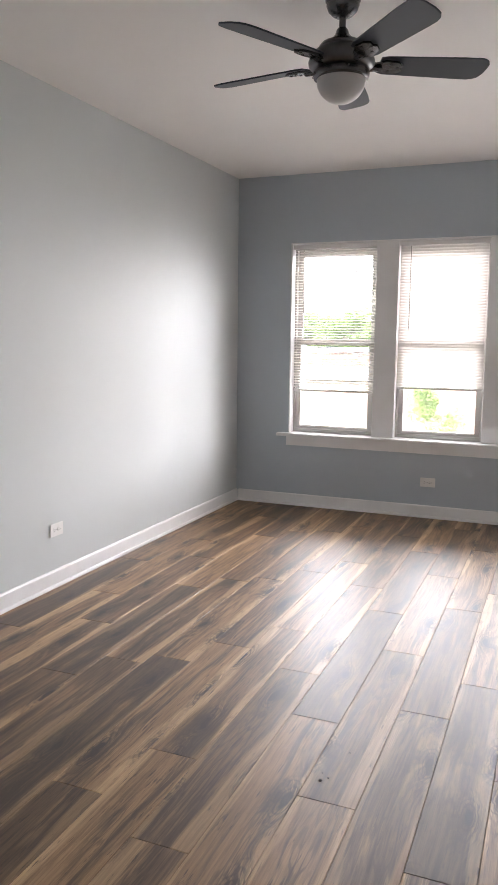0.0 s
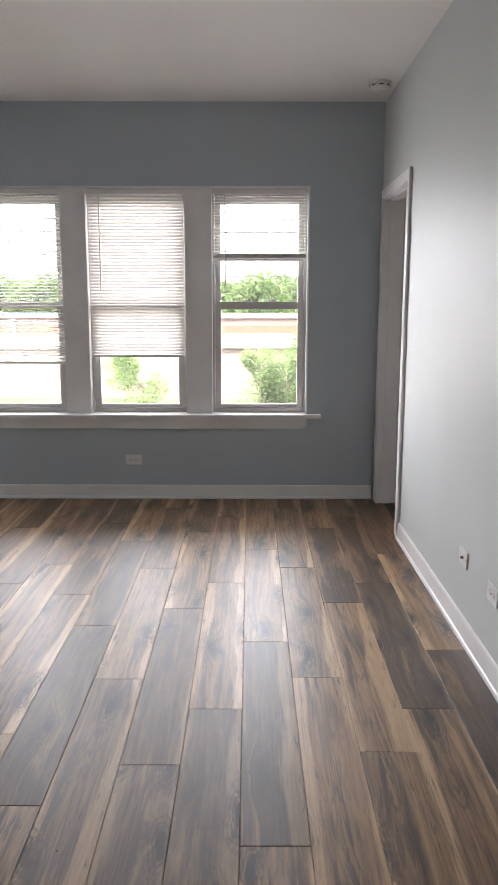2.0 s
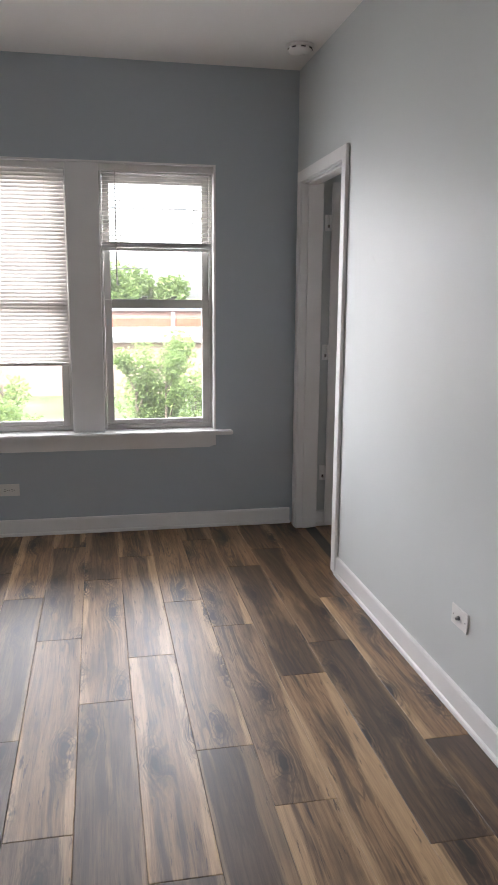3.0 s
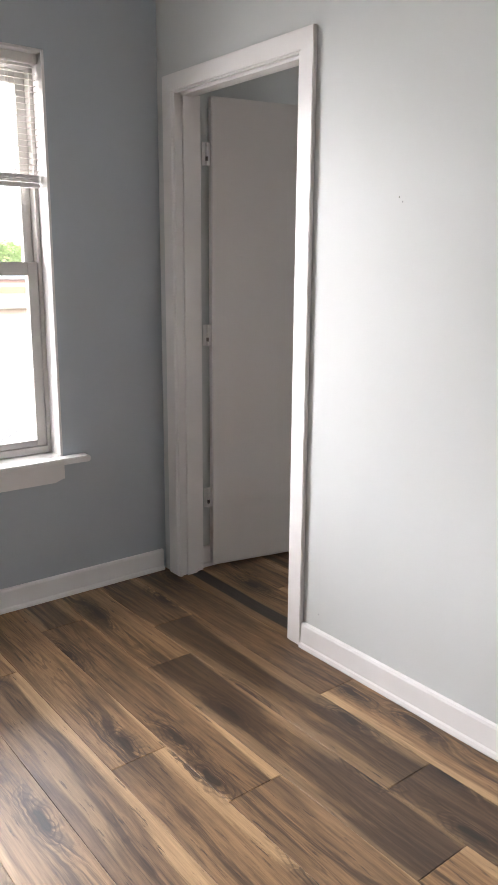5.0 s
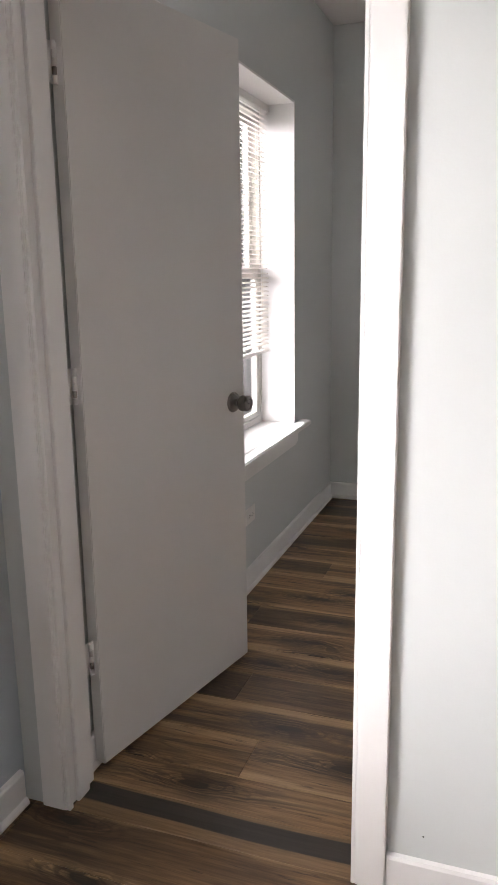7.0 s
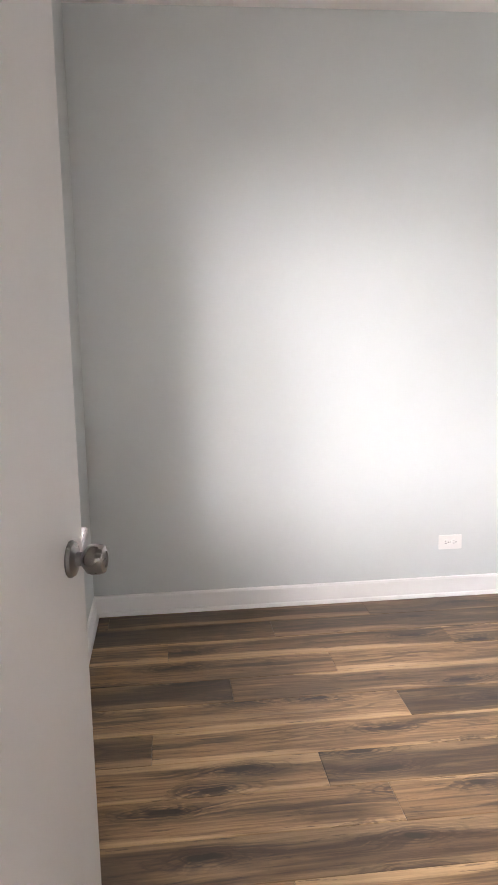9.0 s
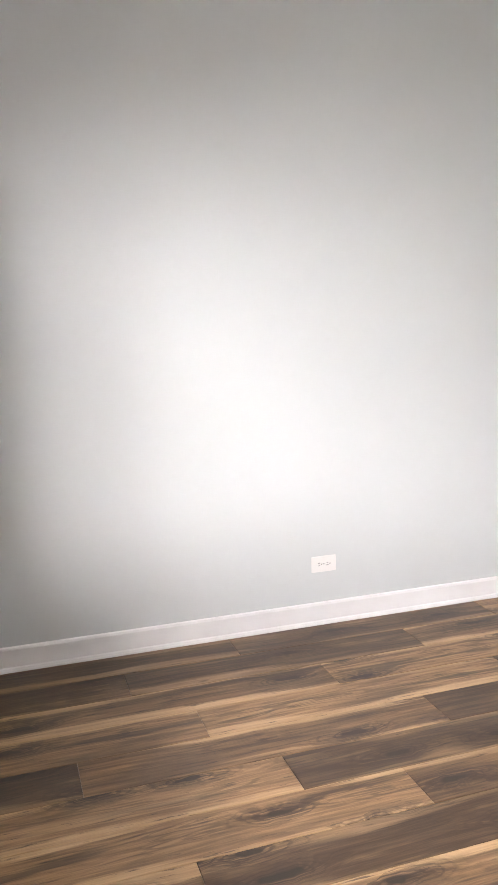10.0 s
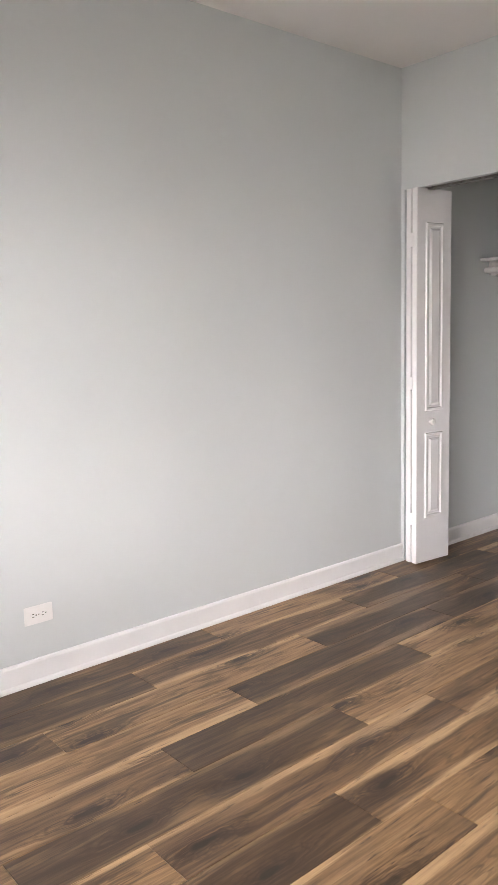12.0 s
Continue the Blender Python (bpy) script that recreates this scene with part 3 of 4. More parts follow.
# ---------- blinds ----------
def slat_mesh(w):
    d, t, n = 0.0125, 0.0006, 4
    v, f = [], []
    for x in (-w / 2, w / 2):
        for s in (1, -1):
            for k in range(n + 1):
                u = -1 + 2 * k / n
                v.append((x, u * d, 0.0022 * (1 - u * u) + s * t / 2))
    q = n + 1
    for k in range(n):
        f.append((k, k + 1, 2 * q + k + 1, 2 * q + k))
        f.append((q + k + 1, q + k, 3 * q + k, 3 * q + k + 1))
    f.append((0, 2 * q, 3 * q, q))
    f.append((n, q + n, 3 * q + n, 2 * q + n))
    me = bpy.data.meshes.new("slat")
    me.from_pydata(v, [], f)
    me.materials.append(BLIND)
    return me


def blind(x0, x1, y, z_bottom, tilt, label, stacked=0):
    """A mini blind: headrail, slats on ladder cords, bottom rail, tilt wand."""
    top = WIN_Z1 - 0.012
    th = thing("window_blind", ((x0 + x1) / 2, y, top), label, "blind", "window blinds")
    w = x1 - x0
    bm = box(B(), -w / 2, w / 2, -0.014, 0.014, -0.032, 0.0, 0.002, 2)
    part("headrail", bm, PLATE, th)
    for s in (-1, 1):
        part("bracket", box(B(), s * (w / 2 + 0.0005) - 0.012, s * (w / 2 + 0.0005) + 0.0015 if s > 0 else -w / 2 + 0.012, -0.0175, 0.0155, -0.034, -0.0002, 0.001), PLATE, th)
    me = slat_mesh(w - 0.008)
    packed = me.copy()
    packed.materials[0] = PLATE
    z = -0.045
    low = z_bottom - top
    stack_h = 0.0018 * stacked
    rows = []
    while z > low + 0.016 + stack_h + 0.006:
        rows.append((z, tilt + random.uniform(-1.5, 1.5)))
        z -= 0.0212
    for k in range(stacked):
        rows.append((low + 0.0185 + 0.0018 * k, 0.0))
    for z, a in rows:
        s = new("slat", me if a else packed)
        s.parent = th
        s.matrix_basis = pose(random.uniform(-0.0008, 0.0008), 0, z, a, random.uniform(-0.12, 0.12), 0)
    part("bottom_rail", box(B(), -w / 2 + 0.004, w / 2 - 0.004, -0.012, 0.012, low, low + 0.017, 0.004, 2), PLATE, th)
    for x in (-w / 2 + 0.11, w / 2 - 0.11):
        for yy in (-0.0135, 0.0135):
            part("ladder_cord", box(B(), x - 0.0007, x + 0.0007, yy - 0.0005, yy + 0.0005, low + 0.006, -0.03), CORD, th)
        part("cord_clip", box(B(), x - 0.012, x + 0.012, -0.0132, -0.0122, low + 0.001, low + 0.0105, 0.0004), PLATE, th)
    wx = -w / 2 + 0.085
    bm = lathe(B(), [(0, -0.66), (0.0042, -0.66), (0.0036, -0.60), (0.0030, -0.04), (0, -0.035)], 6, (wx, -0.022, 0))
    part("tilt_wand", bm, WAND, th, "clear grey plastic tilt wand")
    return th


blind(WINS[0][0] + 0.004, WINS[0][1] - 0.004, 0.046, 0.945, 14, "white vinyl mini blind let down with its slats open")
blind(WINS[1][0] + 0.004, WINS[1][1] - 0.004, 0.046, 0.992, 66, "white vinyl mini blind let down with half-closed slats")
blind(WINS[2][0] + 0.004, WINS[2][1] - 0.004, 0.046, 1.642, 10, "white vinyl mini blind drawn halfway up, slats stacked", 16)
blind(WINS2[0][0] + 0.004, WINS2[0][1] - 0.004, 0.046, 0.96, 14, "white vinyl mini blind let down with open slats")
blind(WINS2[1][0] + 0.004, WINS2[1][1] - 0.004, 0.046, 0.96, 15, "white vinyl mini blind let down with half-closed slats")

# ---------- ceiling fan ----------
fan = thing("ceiling_fan", (-1.627, -2.93, CEIL_Z), "gunmetal five-blade ceiling fan with frosted dome light", "ceiling fan")
part("canopy", lathe(B(), [(0, -0.0003), (0.066, -0.0003), (0.068, -0.006), (0.066, -0.022), (0.060, -0.030), (0.062, -0.036), (0.055, -0.055), (0.040, -0.070), (0.030, -0.076), (0.016, -0.078), (0, -0.078)], 40), IRON, fan, "polished gunmetal canopy", True)
part("downrod", lathe(B(), [(0, -0.07), (0.0125, -0.07), (0.0125, -0.16), (0, -0.16)], 20), IRON, fan, smooth=True)
part("motor_cap", lathe(B(), [(0, -0.118), (0.018, -0.118), (0.022, -0.124), (0.027, -0.140), (0.042, -0.155), (0.078, -0.172), (0.088, -0.184), (0.091, -0.192), (0, -0.192)], 40), IRON, fan, smooth=True)
part("motor_housing", lathe(B(), [(0, -0.1925), (0.094, -0.1925), (0.098, -0.196), (0.110, -0.206), (0.121, -0.222), (0.126, -0.238), (0.124, -0.251), (0.116, -0.260), (0.102, -0.2665), (0, -0.2665)], 48), NICKEL, fan, smooth=True)
ring = part("light_ring", lathe(B(), [(0, -0.267), (0.088, -0.267), (0.105, -0.272), (0.108, -0.285), (0.104, -0.296), (0.094, -0.3005), (0, -0.3005)], 48), IRON, fan, smooth=True)
for k in range(3):
    bm = lathe(B(), [(0, 0), (0.0035, 0), (0.0035, 0.007), (0, 0.008)], 10)
    bm.transform(Matrix.Rotation(radians(120 * k - 60), 4, "Z") @ Matrix.Translation((0.107, 0, -0.280)) @ Matrix.Rotation(radians(90), 4, "Y"))
    part("thumb_screw", bm, STEEL, ring, smooth=True)
dome_prof = [(0, -0.301), (0.093, -0.301)] + [(0.093 * math.cos(radians(a)), -0.302 - 0.086 * math.sin(radians(a))) for a in range(0, 91, 9)]
dome_prof[-1] = (0, dome_prof[-1][1])
part("glass_dome", lathe(B(), dome_prof, 40), FROST, fan, "frosted white glass light dome, unlit", True)


def blade_outline():
    pts = [(0.145, -0.047), (0.17, -0.054), (0.46, -0.066), (0.525, -0.066)]
    pts += [(0.525 + 0.040 * math.sin(radians(a)), -0.026 - 0.040 * math.cos(radians(a))) for a in range(15, 91, 15)]
    pts += [(0.560, 0.020), (0.548, 0.050), (0.530, 0.063), (0.505, 0.069), (0.46, 0.068), (0.17, 0.056), (0.145, 0.047)]
    return pts


for k in range(5):
    az = Matrix.Rotation(radians(27 + 72 * k), 4, "Z") @ Matrix.Translation((0, 0, -0.244)) @ Matrix.Rotation(radians(-13), 4, "X")
    bm = prism(B(), blade_outline(), 0.0, 0.006)
    bm.transform(az)
    bl = part("blade", bm, BLADE, fan, "dark slate fan blade")
    bm = B()
    prism(bm, [(0.085, -0.020), (0.13, -0.022), (0.165, -0.040), (0.215, -0.034), (0.235, -0.014), (0.225, 0.0), (0.235, 0.014), (0.215, 0.034), (0.165, 0.040), (0.13, 0.022), (0.085, 0.020)], -0.009, -0.0005)
    box(bm, 0.085, 0.155, -0.012, 0.012, -0.020, -0.004, 0.003)
    for x, y in ((0.185, -0.022), (0.185, 0.022), (0.215, 0.0)):
        lathe(bm, [(0, -0.012), (0.005, -0.012), (0.006, -0.010), (0.006, -0.008), (0, -0.008)], 8, (x, y, 0))
    bm.transform(az)
    part("blade_iron", bm, IRON, bl)

# ---------- small fixtures ----------
det = thing("smoke_detector", (-0.112, -0.43, CEIL_Z), "round white plastic smoke detector on the ceiling", "smoke detector")
part("base", lathe(B(), [(0, -0.0003), (0.070, -0.0003), (0.071, -0.010), (0.068, -0.013), (0, -0.013)], 40), PLATE, det, smooth=True)
part("cover", lathe(B(), [(0, -0.013), (0.060, -0.013), (0.062, -0.016), (0.061, -0.026), (0.052, -0.036), (0.030, -0.040), (0, -0.041)], 40), PLATE, det, smooth=True)
for k in range(8):
    bm = box(B(), 0.0585, 0.0625, -0.012, 0.012, -0.0245, -0.0185)
    bm.transform(Matrix.Rotation(radians(45 * k), 4, "Z"))
    part("vent", bm, SLOT, det)
part("test_button", lathe(B(), [(0, -0.0385), (0.009, -0.0385), (0.009, -0.0425), (0, -0.043)], 16, (0.02, 0.02, 0)), PLATE, det, smooth=True)


def outlet(at, label, jack=False):
    """A wall plate laid on its side; local x along the wall, local -y into the room."""
    o = thing("outlet", at, label, "outlet", "" if jack else "outlets")
    part("plate", box(B(), -0.0575, 0.0575, -0.0055, -0.0002, -0.0355, 0.0355, 0.0022, 2), PLATE, o)
    if jack:
        bm = lathe(B(), [(0, 0), (0.0075, 0), (0.0075, 0.004), (0.0045, 0.004), (0.0045, 0.012), (0, 0.012)], 12)
        bm.transform(Matrix.Translation((0, -0.0055, 0)) @ Matrix.Rotation(radians(90), 4, "X"))
        part("coax_jack", bm, IRON, o, "threaded metal coax jack")
        xs = (-0.042, 0.042)
    else:
        xs = (0.0,)
        for s in (-1, 1):
            f = part("receptacle", prism(B(), [(s * 0.0195 + 0.0165 * math.cos(a) * (0.86 if abs(math.cos(a)) > 0.7 else 1.0), 0.0143 * math.sin(a)) for a in [math.pi * k / 10 for k in range(20)]], 0, 0.0018), PLATE, o)
            f.data.transform(Matrix.Translation((0, -0.0053, 0)) @ Matrix.Rotation(radians(90), 4, "X"))
            for dz, wd in ((-0.0055, 0.0042), (0.0055, 0.0034)):
                part("slot", box(B(), s * 0.0195 - 0.004 - wd, s * 0.0195 - 0.004 + wd, -0.0076, -0.0066, dz - 0.0012, dz + 0.0012), SLOT, f)
            part("ground_hole", box(B(), s * 0.0195 + 0.006, s * 0.0195 + 0.0105, -0.0076, -0.0066, -0.0024, 0.0024, 0.0004), SLOT, f)
    for x in xs:
        bm = lathe(B(), [(0, 0), (0.0028, 0), (0.0024, 0.0012), (0, 0.0014)], 10)
        bm.transform(Matrix.Translation((x, -0.0055, 0)) @ Matrix.Rotation(radians(90), 4, "X"))
        part("screw", bm, STEEL, o)
    return o


outlet(pose(-1.693, 0, 0.278), "white duplex outlet laid sideways under the windows")
outlet(pose(LEFT_X, -2.51, 0.318, 0, 0, 90), "white duplex outlet laid sideways above the baseboard")
outlet(pose(0, -2.265, 0.335, 0, 0, -90), "white wall plate with a coax jack", True)
outlet(pose(0, -2.645, 0.325, 0, 0, -90), "white duplex outlet beside the coax plate")
outlet(pose(R2_X1, -1.791, 0.268, 0, 0, -90), "white duplex outlet low on the bedroom wall")
outlet(pose(1.50, R2_Y1, 0.325), "white duplex outlet under the bedroom window")

for y, z, r in ((-1.3, 1.556, 0.0022), (-1.313, 1.542, 0.002), (-1.018, 0.152, 0.0022)):
    bm = lathe(B(), [(0, 0.0006), (r * 0.7, 0.0006), (r, 0.0002), (0, 0.0002)], 8)
    bm.transform(Matrix.Translation((0, y, z)) @ Matrix.Rotation(radians(-90), 4, "Y"))
    part("nail_hole", bm, SLOT, wall_door, "small dark nail hole")

# ---------- closet: folded doors, track, shelf ----------
def raised_panel(bm, x0, x1, z0, z1, y, out):
    """A sunken frame with a raised field on one face of a panel door."""
    def rect(a, d):
        return [bm.verts.new(p) for p in ((x0 + a, y + out * d, z0 + a), (x1 - a, y + out * d, z0 + a), (x1 - a, y + out * d, z1 - a), (x0 + a, y + out * d, z1 - a))]
    loops = [rect(0, 0.0002), rect(0.005, 0.008), rect(0.013, 0.008), rect(0.019, 0.001), rect(0.030, 0.001), rect(0.042, 0.009)]
    for a, b in zip(loops, loops[1:]):
        for k in range(4):
            bm.faces.new((a[k], a[(k + 1) % 4], b[(k + 1) % 4], b[k]))
    bm.faces.new(loops[-1])


closet_doors = thing("bifold_door", pose(2.810, -3.942, 0.012, 0, 0, -5.6), "white moulded bifold closet door folded open", "closet door")
for k, x in enumerate((0.0, 0.043)):
    bm = box(B(), x, x + 0.033, -0.268, 0.0, 0.0, 2.012, 0.002, 2)
    pan = part("door_panel", bm, TRIM, closet_doors)
    for z0, z1 in ((0.25, 0.725), (0.845, 1.84)):
        bm = B()
        raised_panel(bm, -0.205, -0.065, z0, z1, 0.0, 1)
        turn = Matrix.Translation((x if k == 0 else x + 0.033, 0, 0)) @ Matrix.Rotation(radians(90 if k == 0 else -90), 4, "Z")
        if k:
            turn = turn @ Matrix.Scale(-1, 4, (1, 0, 0))
        bm.transform(turn)
        bmesh.ops.recalc_face_normals(bm, faces=bm.faces)
        part("raised_panel", bm, TRIM, pan)
for z in (0.25, 1.0, 1.75):
    part("hinge", box(B(), 0.027, 0.050, 0.0003, 0.002, z - 0.035, z + 0.035, 0.0005), TRIM, closet_doors)
bm = lathe(B(), [(0, 0), (0.008, 0), (0.007, 0.010), (0.015, 0.015), (0.0185, 0.024), (0.015, 0.032), (0, 0.035)], 24)
bm.transform(Matrix.Translation((0, -0.105, 0.785)) @ Matrix.Rotation(radians(-90), 4, "Y"))
part("door_knob", bm, PLATE, closet_doors, "round white knob", True)
track = structure("closet_track", box(B(), CLO_X0, CLO_X1, R2_Y0 - 0.075, R2_Y0 - 0.035, CLO_Z - 0.012, CLO_Z - 0.0005, 0.001), STEEL, "metal bifold track under the closet header", "track")
shelf = thing("closet_shelf", (0, 0, 0), "white painted closet shelf on a wall cleat with hanging rod", "shelf")
part("board", box(B(), CLO_X0 - 0.3, R2_X1 - 0.001, CLOSET_Y + 0.001, -4.737, 1.690, 1.708, 0.002), TRIM, shelf)
part("cleat", box(B(), R2_X1 - 0.02, R2_X1 - 0.0008, CLOSET_Y + 0.02, -4.83, 1.612, 1.689, 0.002), TRIM, shelf)
part("back_cleat", box(B(), CLO_X0 - 0.3, R2_X1 - 0.021, CLOSET_Y + 0.001, CLOSET_Y + 0.019, 1.612, 1.689, 0.002), TRIM, shelf)
bm = lathe(B(), [(0, 0), (0.016, 0), (0.016, 1.8), (0, 1.8)], 20)
bm.transform(Matrix.Translation((R2_X1 - 0.021, -4.765, 1.638)) @ Matrix.Rotation(radians(-90), 4, "Y"))
part("hanging_rod", bm, TRIM, shelf, smooth=True)

# ---------- outdoors ----------
GROUND = -3.2
structure("ground", box(B(), -900, 900, 0.3, 2500, GROUND - 0.4, GROUND), GRASS, "grass and bare yard seen through the windows", "ground")
# pale paving added as a reflector, throwing daylight up at the ceilings
structure("bounce_paving", box(B(), -40, 40, 0.3, 13.5, GROUND + 0.0005, GROUND + 0.05), PAVE, "pale concrete paving added beside the house to bounce daylight upward", "pavement")
structure("road", box(B(), -400, 400, 14, 24, GROUND + 0.0005, GROUND + 0.03), ROAD, "grey asphalt street below the windows", "road")


def low_building(name, x0, x1, y0, y1, top, wall, roof, label, bands=()):
    b = thing(name, (0, 0, 0), label, "building")
    part("wall", box(B(), x0, x1, y0, y1, GROUND, top - 0.25), wall, b)
    part("roof", box(B(), x0 - 0.3, x1 + 0.3, y0 - 0.3, y1 + 0.3, top - 0.249, top, 0.03), roof, b)
    return b


low_building("warehouse", -46, 9.5, 32, 44, -0.48, STUCCO, ROOFG, "long low beige building with a pale roof")
low_building("shop", 11.0, 40, 36, 48, -0.55, STUCCO, ROOFG, "low beige building with a pale roof")
shop = low_building("red_roofed_store", -34, 34, 58, 74, 0.50, STUCCO, BLUER, "long store with a red fascia band")
part("fascia", box(B(), -34.5, 34.5, 57.2, 57.65, -1.05, -0.28, 0.03), REDF, shop, "red painted fascia")
for x in (-20, -7.5, 4.8, 17, 29):
    part("post", box(B(), x - 0.15, x + 0.15, 57.0, 57.19, GROUND, 0.2, 0.02), ROOFG, shop)
stack = thing("brick_chimney", (12.1, 78.5, GROUND), "square brick chimney rising over far roofs", "chimney")
part("shaft", box(B(), -0.45, 0.45, -0.45, 0.45, 0, 5.7), BRICK, stack)
part("cap", box(B(), -0.5, 0.5, -0.5, 0.5, 5.7, 5.85, 0.03), ROOFG, stack)


def leaf_cloud(bm, centre, radius, count, size, rng):
    for _ in range(count):
        d = Vector((rng.gauss(0, 1), rng.gauss(0, 1), rng.gauss(0, 1))).normalized()
        p = Vector(centre) + Vector((d.x * radius[0], d.y * radius[1], d.z * radius[2])) * (rng.random() ** 0.45)
        m = Matrix.Translation(p) @ Euler((rng.uniform(-1.2, 1.2), rng.uniform(-1.2, 1.2), rng.uniform(0, 6.28))).to_matrix().to_4x4()
        s = size * rng.uniform(0.6, 1.3)
        bm.faces.new([bm.verts.new(m @ Vector(q)) for q in ((0, -s, 0), (s * 0.45, 0, s * 0.12), (0, s, 0), (-s * 0.45, 0, s * 0.12))])


def limb(bm, a, b, r0, r1, seg=7):
    a, b = Vector(a), Vector(b)
    q = (b - a).to_track_quat("Z", "Y").to_matrix()
    ends = [[bm.verts.new(p + q @ Vector((r * math.cos(6.2832 * k / seg), r * math.sin(6.2832 * k / seg), 0))) for k in range(seg)] for p, r in ((a, r0), (b, r1))]
    for k in range(seg):
        bm.faces.new((ends[0][k], ends[0][(k + 1) % seg], ends[1][(k + 1) % seg], ends[1][k]))
    bm.faces.new(ends[1])


def limb_mesh(a, b, r0, r1):
    bm = B()
    limb(bm, a, b, r0, r1, 10)
    return bm


def tree(name, at, height, spread, seed, label, leaves=2600, size=0.05, stems=1, group="", base=0.15):
    rng = random.Random(seed)
    t = thing(name, at, label, "tree", group)
    wood, crown = B(), B()
    for s in range(stems):
        x, y = (rng.uniform(-0.3, 0.3) * spread, rng.uniform(-0.3, 0.3) * spread) if stems > 1 else (0, 0)
        h = height * (1 if s == 0 else rng.uniform(0.6, 0.92))
        r = 0.014 * height
        limb(wood, (x, y, 0), (x * 1.2, y * 1.2, h * 0.5), r, r * 0.6)
        limb(wood, (x * 1.2, y * 1.2, h * 0.5), (x * 1.3, y * 1.3, h * 0.93), r * 0.6, r * 0.12)
        n = 16
        for k in range(n):
            u = base + (0.97 - base) * (k + rng.random()) / n
            wide = spread * (0.5 + 0.5 * math.sin(math.pi * min(1, (u - base) / (1 - base) * 0.9 + 0.08))) * rng.uniform(0.55, 1.0)
            a = rng.uniform(0, 6.2832)
            z = h * u
            tip = (x * 1.25 + math.cos(a) * wide, y * 1.25 + math.sin(a) * wide, z + height * 0.06 * rng.uniform(0.2, 1.2))
            limb(wood, (x * 1.2, y * 1.2, z * 0.94), tip, r * 0.3, r * 0.06, 5)
            cl = max(spread * rng.uniform(0.22, 0.42), rng.uniform(0.10, 0.24))
            leaf_cloud(crown, tip, (cl, cl, cl * 1.15), int(leaves / (n * stems)), size, rng)
            mid = [(p + q) / 2 for p, q in zip(tip, (x * 1.2, y * 1.2, z))]
            leaf_cloud(crown, mid, (cl * 0.8, cl * 0.8, cl), int(leaves / (n * stems) * 0.5), size, rng)
    part("trunk", wood, BARK, t)
    part("crown", crown, LEAF, t)
    return t


tree("young_tree", (-0.74, 4.5, GROUND), 3.90, 0.27, 3, "slim young tree with bright green leaves close to the house", 4200, 0.032, 1, "", 0.5)
tree("young_tree", (-0.40, 4.4, GROUND), 3.98, 0.36, 5, "slim young tree with bright green leaves close to the house", 5600, 0.032, 1, "", 0.5)
tree("shrub", (0.06, 4.6, GROUND), 3.65, 0.42, 13, "bushy green shrub beside the young trees", 5000, 0.038, 3, "", 0.4)
tree("shrub", (-2.15, 4.5, GROUND), 3.85, 0.55, 8, "broad green shrub close to the house", 12000, 0.038, 4, "", 0.4)
tree("shrub", (-0.55, 5.6, GROUND), 3.2, 0.6, 9, "broad green shrub close to the house", 6000, 0.04, 4, "", 0.4)
rng = random.Random(4)
far_tree = tree("street_tree", (-60, 92, GROUND), 7.0, 4.6, 21, "tall leafy tree beyond far roofs", 3600, 0.42, 1, "tree line", 0.1)
for k in range(1, 17):
    copy_thing(far_tree, Matrix.Translation((-60 + 8.2 * k + rng.uniform(-2, 2), 92 + rng.uniform(-5, 12), GROUND)) @ Matrix.Rotation(rng.uniform(0, 6.28), 4, "Z"))

# overhead wires between two utility poles, and a street post
for x in (-46.0, 46.0):
    pole = thing("utility_pole", (x, 16.0, GROUND), "weathered wooden utility pole with a crossarm", "pole", "utility poles")
    part("shaft", limb_mesh((0, 0, 0), (0, 0, 8.6), 0.15, 0.11), BARK, pole)
    part("crossarm", box(B(), -0.05, 0.05, -0.9, 0.9, 8.0, 8.12, 0.01), BARK, pole)
for y, z, sag in ((16.1, 4.62, 1.35), (15.9, 4.95, 1.35), (16.0, 3.45, 1.35)):
    bm = B()
    pts = [(-46 + 92 * k / 24, y, z - sag * (1 - ((k - 12) / 12) ** 2)) for k in range(25)]
    for p, q in zip(pts, pts[1:]):
        limb(bm, p, q, 0.011, 0.011, 5)
    tagged(part("overhead_wire", bm, SLOT), "thin black overhead wire strung between poles", "wire", "overhead wires")
post = thing("street_post", (-7.97, 16.0, GROUND), "blue-grey painted metal street post", "post")
part("shaft", limb_mesh((0, 0, 0), (0, 0, 4.3), 0.07, 0.055), BLUER, post)
part("cap", lathe(B(), [(0, 4.3), (0.075, 4.3), (0.07, 4.36), (0, 4.4)], 12), BLUER, post)

# ---------- floor planks ----------
PLANK_L = 1.19
plank_meshes = {}


def plank_mesh(w, length):
    key = (round(w, 3), round(length, 3))
    if key not in plank_meshes:
        v, f = [], []
        for inset, z in ((0.0004, -0.006), (0.0004, -0.0013), (0.0019, 0.0)):
            a, b = w / 2 - inset, length / 2 - inset
            v += [(-a, -b, z), (a, -b, z), (a, b, z), (-a, b, z)]
        for r in (0, 4):
            for k in range(4):
                j = (k + 1) % 4
                f.append((r + k, r + j, r + 4 + j, r + 4 + k))
        f += [(8, 9, 10, 11), (3, 2, 1, 0)]
        me = bpy.data.meshes.new("plank")
        me.from_pydata(v, [], f)
        me.materials.append(WOOD)
        plank_meshes[key] = me
    return plank_meshes[key]


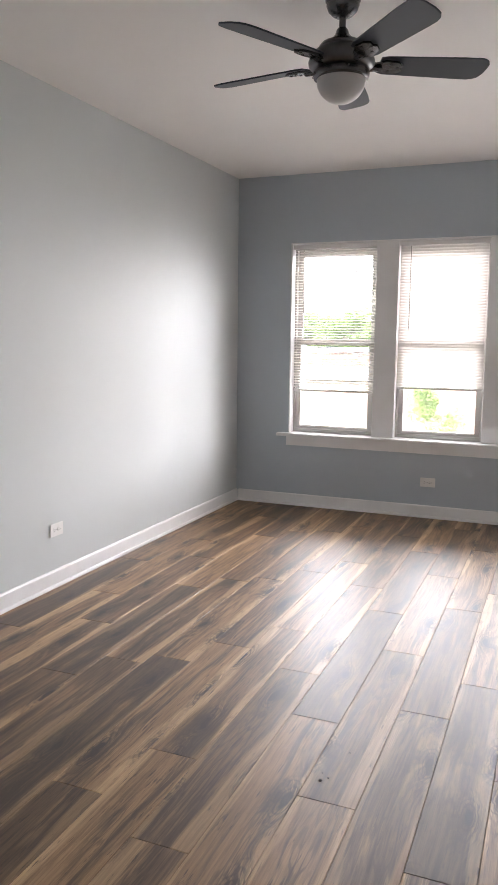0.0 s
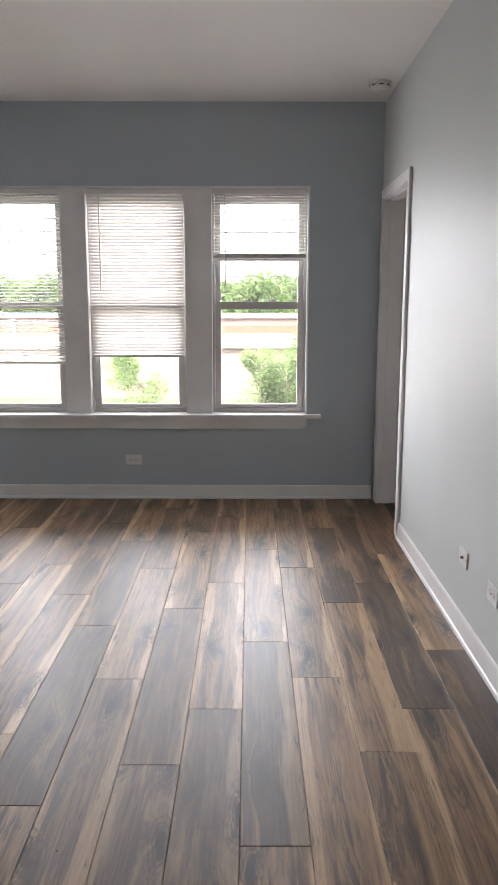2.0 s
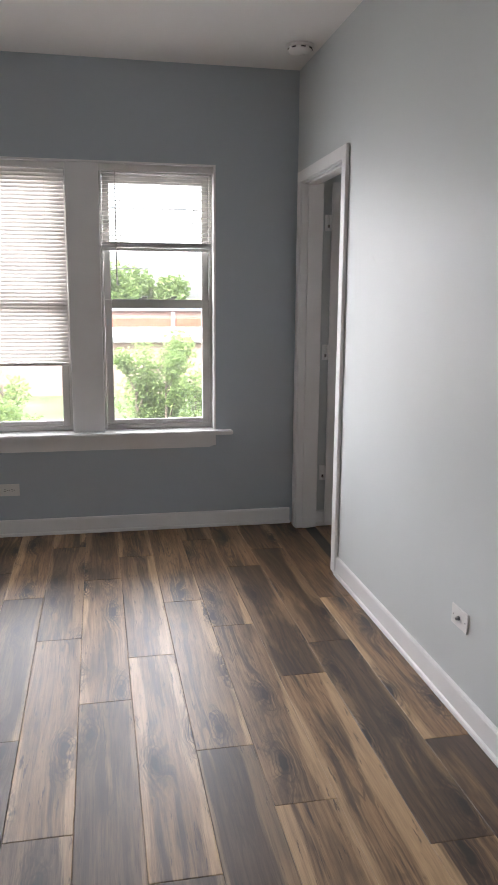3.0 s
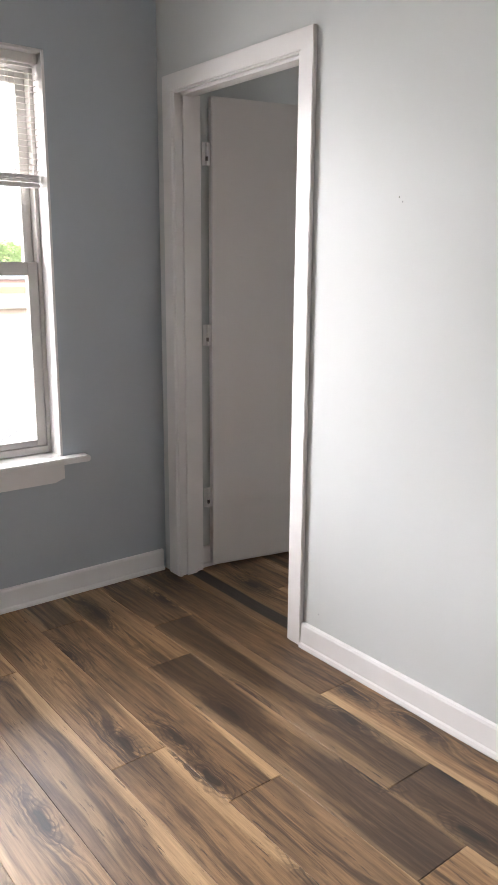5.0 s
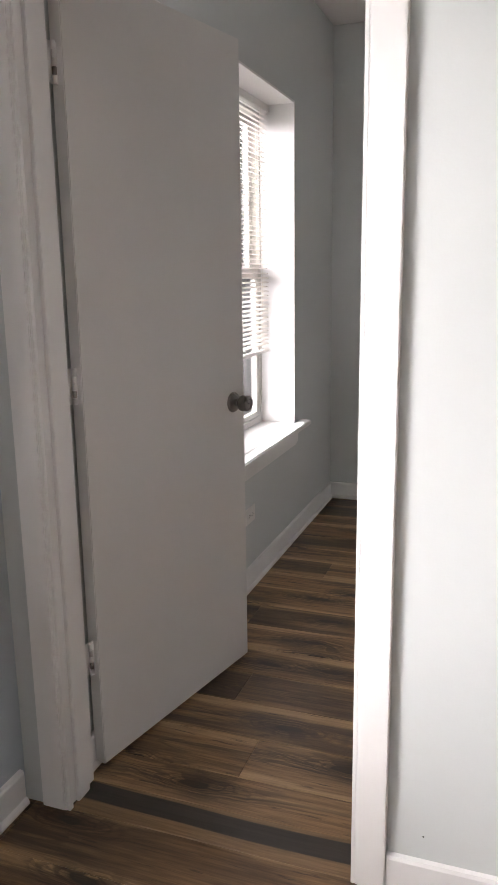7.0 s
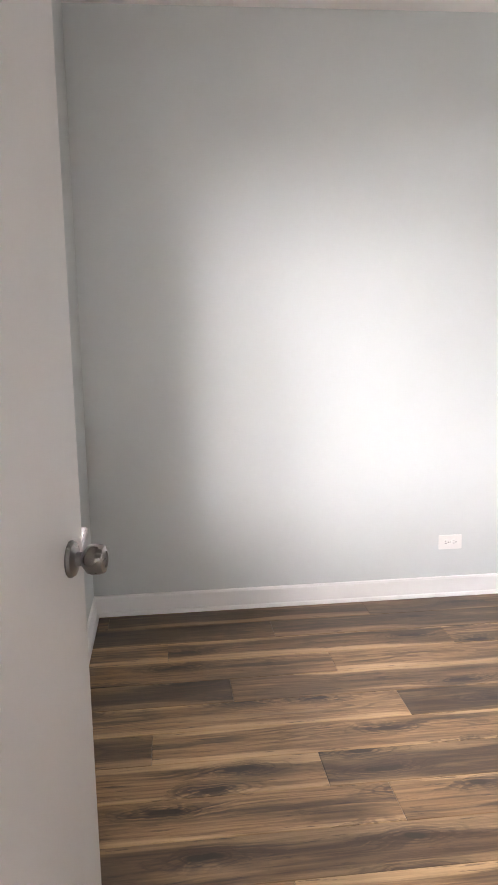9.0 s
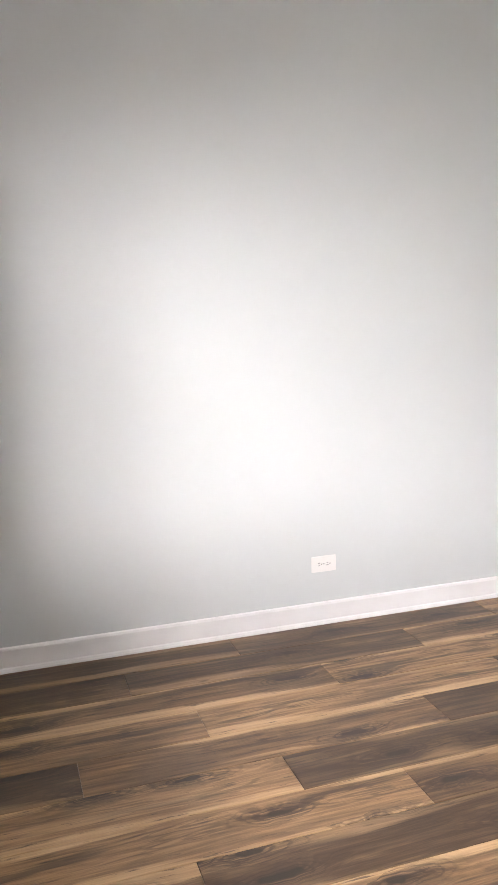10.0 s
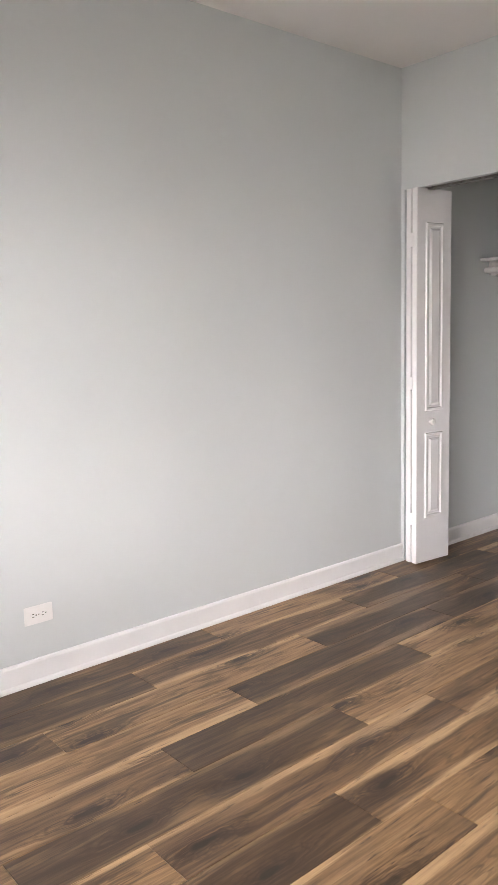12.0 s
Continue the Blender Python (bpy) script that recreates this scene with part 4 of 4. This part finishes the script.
def lay(parent, x0, x1, y0, y1, joint):
    """One row of planks from y0 to y1, with a joint at the given y."""
    y = joint - PLANK_L * math.ceil((joint - y0) / PLANK_L)
    while y < y1 - 1e-4:
        a, b = max(y, y0), min(y + PLANK_L, y1)
        if b - a > 0.02:
            p = new("plank", plank_mesh(x1 - x0, b - a))
            p.parent = parent
            p.matrix_basis = pose((x0 + x1) / 2, (a + b) / 2, random.uniform(-0.0002, 0.0), 0, 0, 180 if random.random() < 0.5 else 0)
        y += PLANK_L


floor = structure("floor", box(B(), LEFT_X - 0.1, R2_X1 + 0.1, BACK_Y - 0.1, 0.2, -0.15, -0.0065), SUBFLOOR, "rustic brown vinyl plank floor with knots and pale streaks", "floor")
PITCH = 0.1815
joints = [-2.41, -1.67, -1.925, -1.45, -2.34, -2.865, -1.995, -2.656, -2.184, -3.02, -2.597, -2.88, -3.113, -2.02, -2.228, -2.878, -2.5, -1.9]
lay(floor, -0.176, 0.0, BACK_Y, 0.0, joints[0])
for k in range(17):
    x1 = -0.176 - PITCH * k
    lay(floor, max(x1 - PITCH, LEFT_X), x1, BACK_Y, 0.0, joints[k + 1])
lay(floor, LEFT_X, -0.176 - PITCH * 17, BACK_Y, 0.0, -2.3)
PITCH2 = 0.179
joints2 = [-1.35, -0.885, -0.425, -1.075, -0.656, -1.25, -0.37, -0.888, -1.06, -0.2, -0.72, -1.15, -0.35, -0.86, -0.497, -1.2]
x1 = R2_X1
edge = 2.761
for k in range(16):
    if x1 <= 0.121:
        break
    lay(floor, max(edge, 0.120), x1, CLOSET_Y, R2_Y1, joints2[k])
    x1, edge = edge, edge - PITCH2
bm = box(B(), -0.0595, 0.0595, -0.37, 0.37, -0.006, 0.0, 0.0015)
sill = structure("door_threshold", bm, BANDED, "floor plank with a dark band lying in the doorway", "threshold")
sill.location = (0.0603, (DOOR_Y0 + DOOR_Y1) / 2, 0.0)

# crumbs and specks left on the floor
for x, y, r in ((-1.404, -3.743, 0.006), (-1.385, -3.72, 0.004), (-1.41, -3.70, 0.003), (-0.55, -4.1, 0.004), (-1.36, -3.55, 0.003)):
    bm = B()
    bmesh.ops.create_icosphere(bm, subdivisions=1, radius=r)
    for v in bm.verts:
        v.co = Vector((v.co.x * random.uniform(0.7, 1.4), v.co.y * random.uniform(0.7, 1.4), max(v.co.z, -r * 0.4) * 0.5))
    ob = part("crumb", bm, DIRT)
    ob.location = (x, y, r * 0.2)
    tagged(ob, "tiny dark crumb lying on the floor", "crumb", "crumbs")
